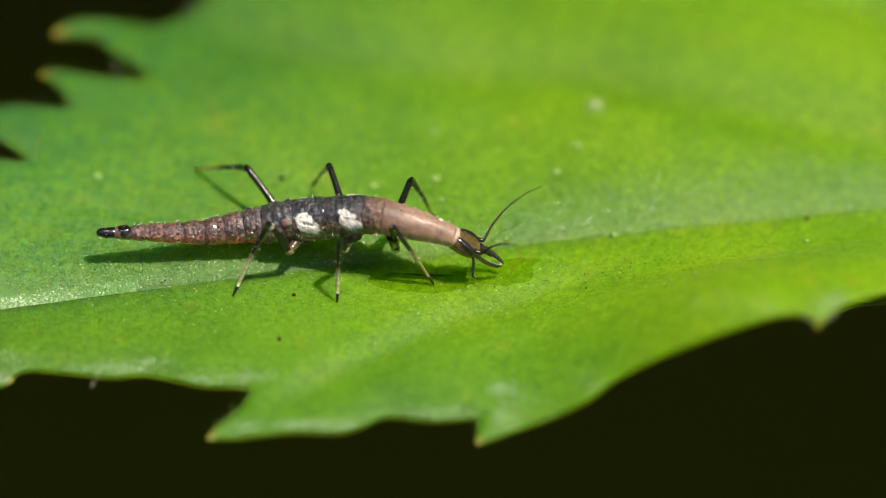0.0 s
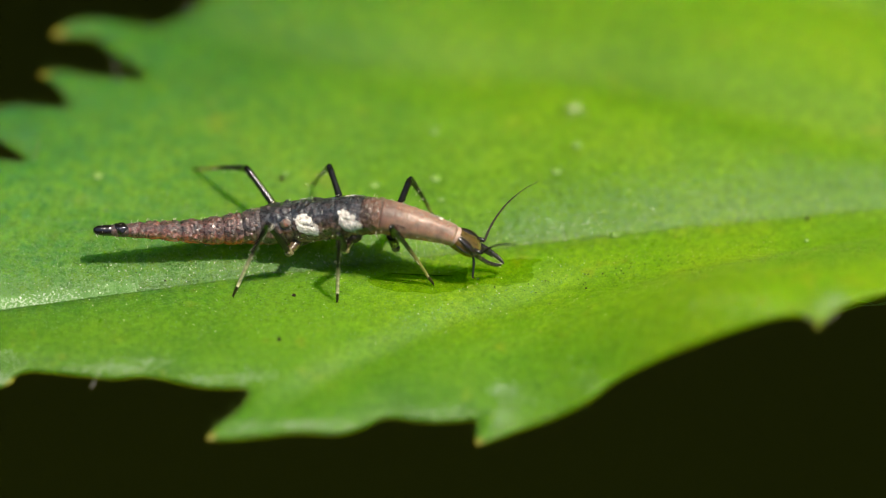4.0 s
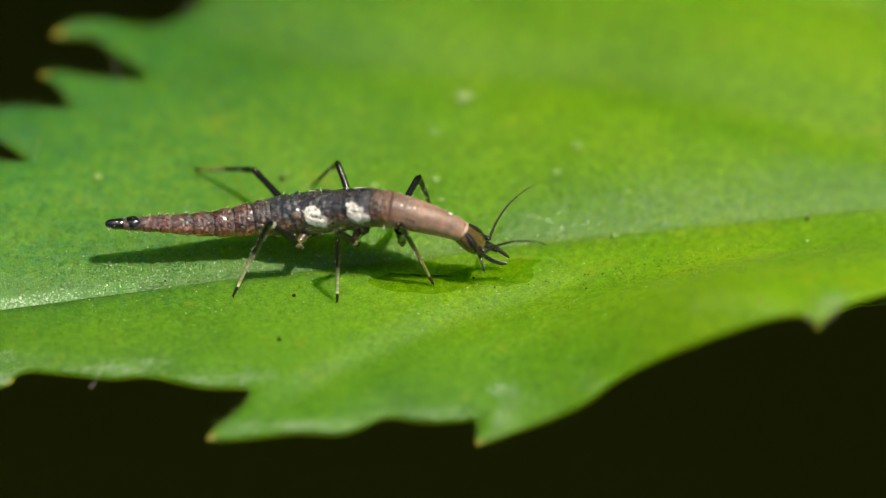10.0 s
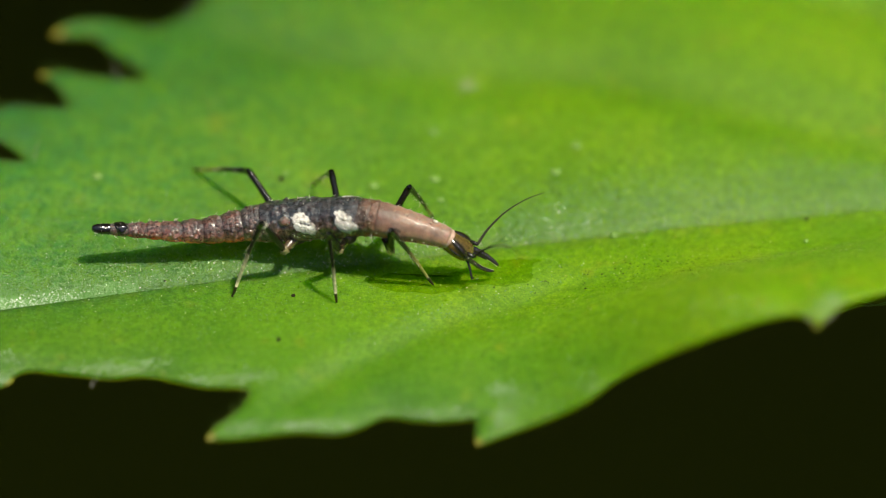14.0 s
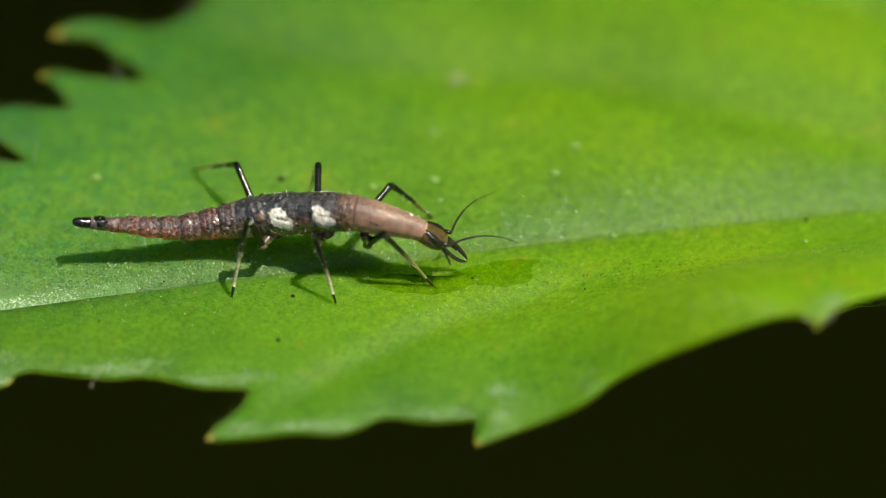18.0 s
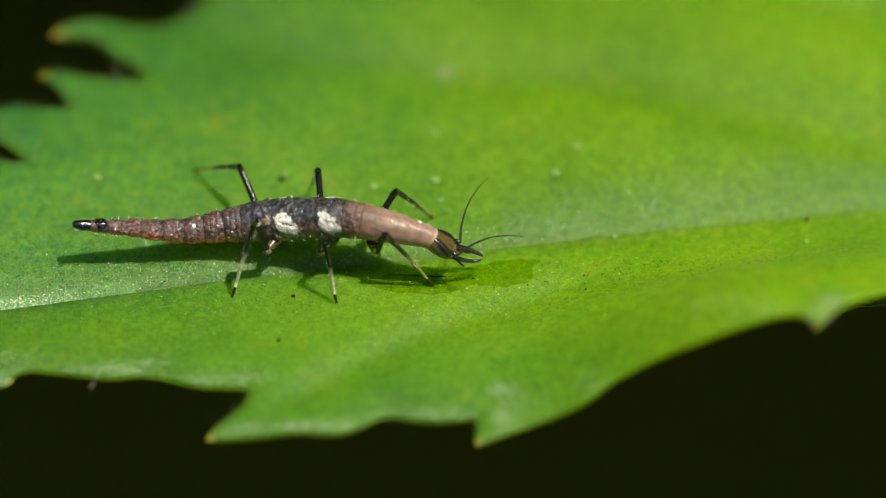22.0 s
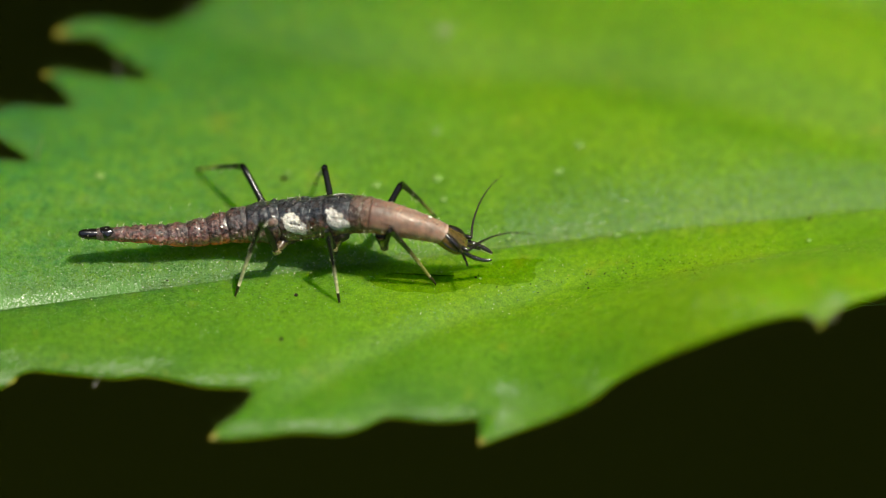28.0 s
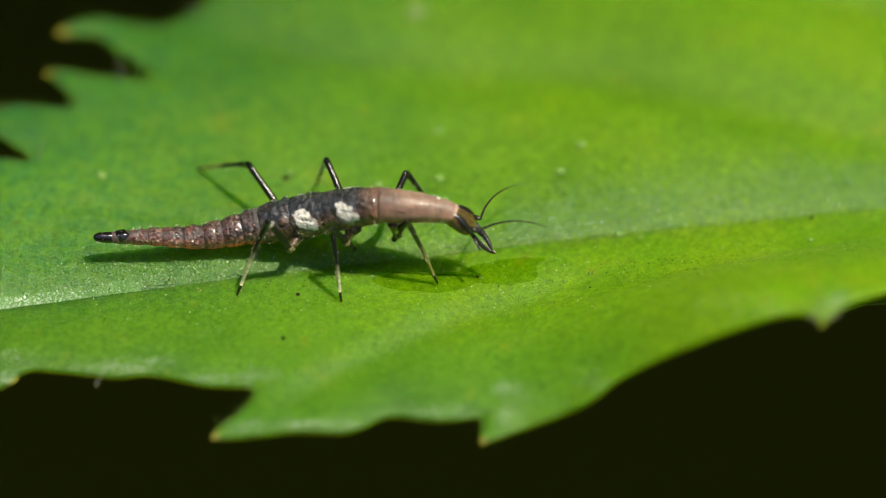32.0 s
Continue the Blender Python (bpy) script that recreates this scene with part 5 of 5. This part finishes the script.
# the hip of each leg at the start
HIPS = {"near_hind": (-3.87, -0.80, 0.72), "near_mid": (-2.46, -0.80, 0.80), "near_front": (-1.2, -0.78, 0.80),
        "far_hind": (-4.05, 0.45, 0.72), "far_mid": (-2.46, 0.42, 0.80), "far_front": (-1.2, 0.28, 0.80)}
legs = []
for i, (name, hip) in enumerate(HIPS.items()):
    side, which = name.split("_")
    hip, knee, foot = Vector(hip), KNEES[name][0], FEET[name]
    foot = Vector((*foot, leaf_z(*foot) + 0.015))
    thigh, shin = build_leg((knee - hip).length, (foot - knee).length, 50 + i, SHIN if name in ("near_hind", "near_mid") else SHIN_OLIVE)
    ring = leg_rings[which]
    hold = rest_pose(0, ring["u0"], ring["u1"])
    local = hold.inverted() @ (hip * MM) / MM
    y = -1 if side == "near" else 1
    root = Vector((local.x + (0.25 if which != "front" else -0.1), y * 0.30, -0.30))
    coxa = part("coxa", tube([root, root.lerp(local, 0.4), root.lerp(local, 0.75), local.lerp(root, 0.1)], [0.17, 0.145, 0.115, 0.085], 12), COXA, ring, "grey-brown hip joint")
    part("leg_base", blob((0.15, 0.12, 0.13) if which == "front" else (0.24, 0.17, 0.19), 70 + i, 0.35, root.lerp(local, 0.12)), LEG_BASE, ring, "dark brown fold of skin round the hip")
    part("elbow", blob((0.115, 0.105, 0.125), 60 + i, 0.35, local), AMBER, coxa, "clear amber joint")
    legs.append((ring, local, foot, KNEES[name], thigh, shin))
jaws = {"near_jaw": build_jaw(-1), "far_jaw": build_jaw(1)}
feelers = {"near_feeler": build_feeler(1.75, 1.0), "far_feeler": build_feeler(2.2, 1.0)}
palps = {"near_palp": build_palp(), "far_palp": build_palp()}


# ---- small things on the leaf ----
def on_leaf(x, y, lift=0.0):
    return Vector((x, y, leaf_z(x, y) + lift))


def build_grains():
    # the grain at (0.88, -1.02) stands in for a glint on the dark crumb
    for i, (x, y, r) in enumerate(((-0.23, 4.05, 0.11), (3.42, 3.43, 0.12), (-1.75, 2.1, 0.11), (2.88, 2.5, 0.11), (4.35, 0.62, 0.09), (-8.8, 2.4, 0.12), (-0.2, 2.3, 0.12), (-0.05, 1.55, 0.08),
                                   (-4.0, 2.5, 0.08), (0.88, -1.02, 0.035), (9.2, 0.25, 0.06), (-5.0, -0.45, 0.07), (1.6, 0.35, 0.06))):
        tagged(part("pale_grain", blob((r * 1.1, r * 0.95, r * 0.35), i + 2, 0.4), GRAIN, m=Matrix.Translation(on_leaf(x, y, r * 0.3) * MM)),
               "pale dust grain lying on the green leaf", "dust grain", "pale grains on the leaf")
    for i, (x, y, r) in enumerate(((-3.75, -1.6, 0.055), (-4.1, -3.2, 0.055), (9.25, 1.2, 0.06), (-4.1, 2.3, 0.08), (0.77, -0.98, 0.035), (3.6, -1.35, 0.03), (-7.0, -1.1, 0.03))):
        tagged(part("dark_grain", blob((r, r * 0.8, r * 0.7), i + 31, 0.25), DIRT, m=Matrix.Translation(on_leaf(x, y, r * 0.4) * MM)),
               "tiny black dirt pellet lying on the green leaf", "dirt grain", "dark grains on the leaf")


def scatter(name, label, material, count, size, seed, places):
    """Countless specks: one mesh of small lumps on the blade."""
    rng = random.Random(seed)
    bm = bmesh.new()
    for _ in range(count):
        x, y = places(rng)
        if not on_blade(x, y):
            continue
        p = on_leaf(x, y)
        r = size * rng.uniform(0.5, 1.4)
        verts = [bm.verts.new(p + Vector((r * math.cos(a) * rng.uniform(0.7, 1.2), r * math.sin(a) * rng.uniform(0.7, 1.2), -0.005))) for a in (0.3, 1.6, 2.9, 4.1, 5.3)]
        top = bm.verts.new(p + Vector((0, 0, r * 0.9)))
        for a, b in zip(verts, verts[1:] + verts[:1]):
            bm.faces.new((a, b, top))
    tagged(part(name, bm, material, smooth=False), label, "specks", kind="stuff")


def anywhere(rng):
    return rng.uniform(-10, 11), rng.gauss(-0.9, 1.0)


def by_rib(rng):
    x = rng.uniform(-11, 11)
    return x, line_y(MIDRIB, x) + abs(rng.gauss(0, 0.3)) + 0.05


def by_vein(rng):
    x = min(11.3, max(1.3, rng.gauss(7.6, 2.5)))
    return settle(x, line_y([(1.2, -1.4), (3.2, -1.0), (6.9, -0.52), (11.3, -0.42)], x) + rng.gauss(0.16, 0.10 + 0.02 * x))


build_grains()
scatter("pale_specks", "pale sparkling specks strewn on the leaf", DUST, 500, 0.016, 3, anywhere)
scatter("rib_specks", "pale sparkling specks along the midrib", DUST, 500, 0.014, 4, by_rib)
scatter("dark_specks", "tiny black specks strewn on the leaf", DIRT, 420, 0.016, 5, anywhere)
scatter("vein_specks", "tiny black specks along the side vein", DIRT, 430, 0.020, 6, by_vein)


def build_mite():
    thing = tagged(new("mite"), "tiny pale mite creeping over the leaf", "mite")
    part("body", blob((0.15, 0.11, 0.08), 3, 0.1, (0, 0, 0.11)), MITE, thing)
    part("snout", blob((0.06, 0.05, 0.045), 4, 0.1, (0.2, 0, 0.12)), MITE, thing)
    for y in (-1, 1):
        for x, f in ((0.12, 0.12), (0.05, 0.05), (-0.04, -0.05), (-0.11, -0.14)):
            part("leg", tube([(x, y * 0.1, 0.13), (x + f * 0.5, y * 0.2, 0.19), (x + f, y * 0.27, 0.0)], [0.018, 0.016, 0.008], 6), MITE, thing)
    return thing


mite = build_mite()


def build_fibres():
    # curly fibres that hang from the underside behind the near rim
    for pts, r in (([(8.9, -1.35, 0.3), (9.4, -1.5, -0.55), (10.0, -1.6, -0.62), (10.5, -1.55, -0.46), (10.9, -1.58, -0.40), (11.5, -1.45, -0.2), (12.4, -1.2, 0.5)], 0.016),
                   ([(9.6, -1.4, 0.3), (10.1, -1.5, -0.25), (10.6, -1.62, -0.24), (11.0, -1.55, -0.44), (11.4, -1.5, -0.25), (12.0, -1.35, 0.4)], 0.014),
                   ([(10.2, -1.3, 0.3), (10.45, -1.52, -0.02), (10.8, -1.6, -0.26), (11.1, -1.5, -0.02), (11.7, -1.4, 0.3)], 0.010)):
        tagged(part("fibre", tube(along(pts, 30), [r] * 30, 6), FIBRE), "fine curly green plant fibre hanging under the leaf", "fibre", "fibres on the rim")
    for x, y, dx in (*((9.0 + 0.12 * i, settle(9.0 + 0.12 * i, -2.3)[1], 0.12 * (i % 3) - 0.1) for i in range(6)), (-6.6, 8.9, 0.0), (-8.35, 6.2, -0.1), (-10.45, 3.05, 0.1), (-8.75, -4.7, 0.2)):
        p = on_leaf(x, y, -0.05)
        tagged(part("leaf_hair", tube(along([p, p + Vector((dx, 0.1, 0.4)), p + Vector((dx * 2, 0.1, 0.75))], 8), [0.010 - 0.001 * i for i in range(8)], 6), GLASS_HAIR),
               "short clear hair standing on the leaf's rim", "leaf hair", "hairs on the rim")


build_fibres()


# ---- the ground far below, and an unseen thicket added round the plant to shade it ----
def build_ground():
    bm = bmesh.new()
    rings = []
    for r in (0, 60, 120, 200, 300, 450, 700, 1200, 3000, 10000, 40000):
        rings.append([bm.verts.new((math.cos(a) * r, math.sin(a) * r, -250 + (6 * noise.noise(Vector((math.cos(a) * r, math.sin(a) * r, 0)) * 0.02) if r < 3000 else 0)))
                      for a in (2 * math.pi * k / 48 for k in range(48))] if r else [bm.verts.new((0, 0, -250))])
    for k in range(48):
        bm.faces.new((rings[0][0], rings[1][k], rings[1][(k + 1) % 48]))
    for a, b in zip(rings[1:], rings[2:]):
        for k in range(48):
            bm.faces.new((a[k], b[k], b[(k + 1) % 48], a[(k + 1) % 48]))
    tagged(part("ground", bm, SOIL), "dark damp soil in deep shade", kind="structure")


def build_shade_thicket():
    """Unseen leaves added to block the sun: all round, and a bough that hangs over the ground behind the plant."""
    rng = random.Random(12)
    verts, faces = [], []
    for n in range(16000):
        if n < 11000:
            a, z, r = rng.uniform(0, 2 * math.pi), rng.uniform(-250, 150), 300 + 420 * rng.random() ** 1.6
            z = -250 + (z + 250) * (1 - max(0, r - 400) / 500)
            c = Vector((math.cos(a) * r, math.sin(a) * r, z))
        else:
            a, r = rng.uniform(0.2, math.pi - 0.2), 480 * math.sqrt(rng.random())
            c = Vector((math.cos(a) * r, 95 + math.sin(a) * r * 0.75, rng.uniform(150, 215) - r * 0.12))
        d = Vector((rng.gauss(0, 1), rng.gauss(0, 1), rng.gauss(0, 0.4))).normalized()
        s = d.cross(Vector((rng.gauss(0, 0.5), rng.gauss(0, 0.5), 1))).normalized()
        long, wide = rng.uniform(25, 42), rng.uniform(9, 15)
        up = s.cross(d) * 3
        k = len(verts)
        for p in (c - d * long, c + s * wide + up, c + d * long, c - s * wide + up, c - up):
            verts.append(p * MM)
        faces += [(k, k + 1, k + 4), (k + 1, k + 2, k + 4), (k + 2, k + 3, k + 4), (k + 3, k, k + 4)]
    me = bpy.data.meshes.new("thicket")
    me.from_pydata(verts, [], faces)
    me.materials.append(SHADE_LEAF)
    tagged(new("thicket", me), "unseen dark green thicket added round the plant to shade the ground", "thicket", kind="stuff")


build_ground()
build_shade_thicket()


def motions():
    home = Matrix.Translation(-BASE * MM)
    keys = range(len(TIMES))
    for ob in rings_of_body:
        walk(ob, [(TIMES[k], home @ rest_pose(k, ob["u0"], ob["u1"])) for k in keys])
    for ring, local, foot, knees, thigh, shin in legs:
        upper, lower = [], []
        for k in keys:
            hip, knee = rest_pose(k, ring["u0"], ring["u1"]) @ (local * MM) / MM, knees[k]
            upper.append((TIMES[k], home @ frame_of(knee - hip, (0, 0, 1), knee)))
            lower.append((TIMES[k], home @ frame_of(foot - knee, (0, 0, 1), knee)))
        walk(thigh, upper)
        walk(shin, lower)
    head = rings_of_body[-1]
    for name, ob in (*jaws.items(), *feelers.items(), *palps.items()):
        near = name.startswith("near")
        tips = TIPS[name if name != "far_palp" else "far_jaw"]
        y = -1 if near else 1
        root = {"jaw": (0.30, y * 0.2, -0.02), "eler": (0.39, y * 0.23, 0.16), "palp": (0.28, y * 0.1, -0.12)}[name[-3:] if name[-3:] == "jaw" else name[-4:]]
        rows = []
        for k in keys:
            h = rest_pose(k, head["u0"], head["u1"])
            p = h @ (Vector(root) * MM) / MM
            tip = tips[k] + (Vector((0.1, 0.1, -0.12)) if name == "far_palp" else Vector())
            if "jaw" in name:
                hint = (0, -0.5, 1)
            elif "feeler" in name:
                hint = (0, 0.7, 0.7) if near else (-0.7, 0.5, 0.5)
            else:
                hint = (1, 0, 0.3)
            rows.append((TIMES[k], home @ frame_of(tip - p, hint, p)))
        walk(ob, rows)
    path = [(0, 3.92, 4.90), (1, 3.86, 4.93), (2, 3.46, 4.79), (3.5, 3.39, 4.78), (5.5, 3.09, 4.70), (6, 2.64, 4.51), (7, 1.62, 4.34), (8, 1.15, 4.59), (9, 0.65, 5.11),
            (10, 0.55, 5.34), (11, 0.39, 5.53), (12, 0.54, 5.74), (14, 0.65, 5.87), (17, 0.45, 6.2), (20, 0.38, 6.2), (21, 0.32, 6.24), (22, 0.07, 6.41), (23, -0.04, 6.5),
            (25, -0.16, 6.57), (25.5, -0.19, 6.6), (27.5, -0.03, 7.70), (28, 0.0, 7.72), (29, -0.26, 7.98), (30, -0.44, 8.13), (31, -0.48, 8.14), (32, -0.76, 8.38)]
    rows, turn = [], 180.0
    for i, (t, x, y) in enumerate(path):
        nx, ny = path[min(i + 1, len(path) - 1)][1:]
        if math.hypot(nx - x, ny - y) > 0.12:
            want = math.degrees(math.atan2(ny - y, nx - x))
            step = (want - turn + 180) % 360 - 180
            turn += max(-60, min(60, step))
        p = on_leaf(x, y) * MM
        rows.append((t, pose(*p, 0, 0, turn)))
    walk(mite, rows)


motions()
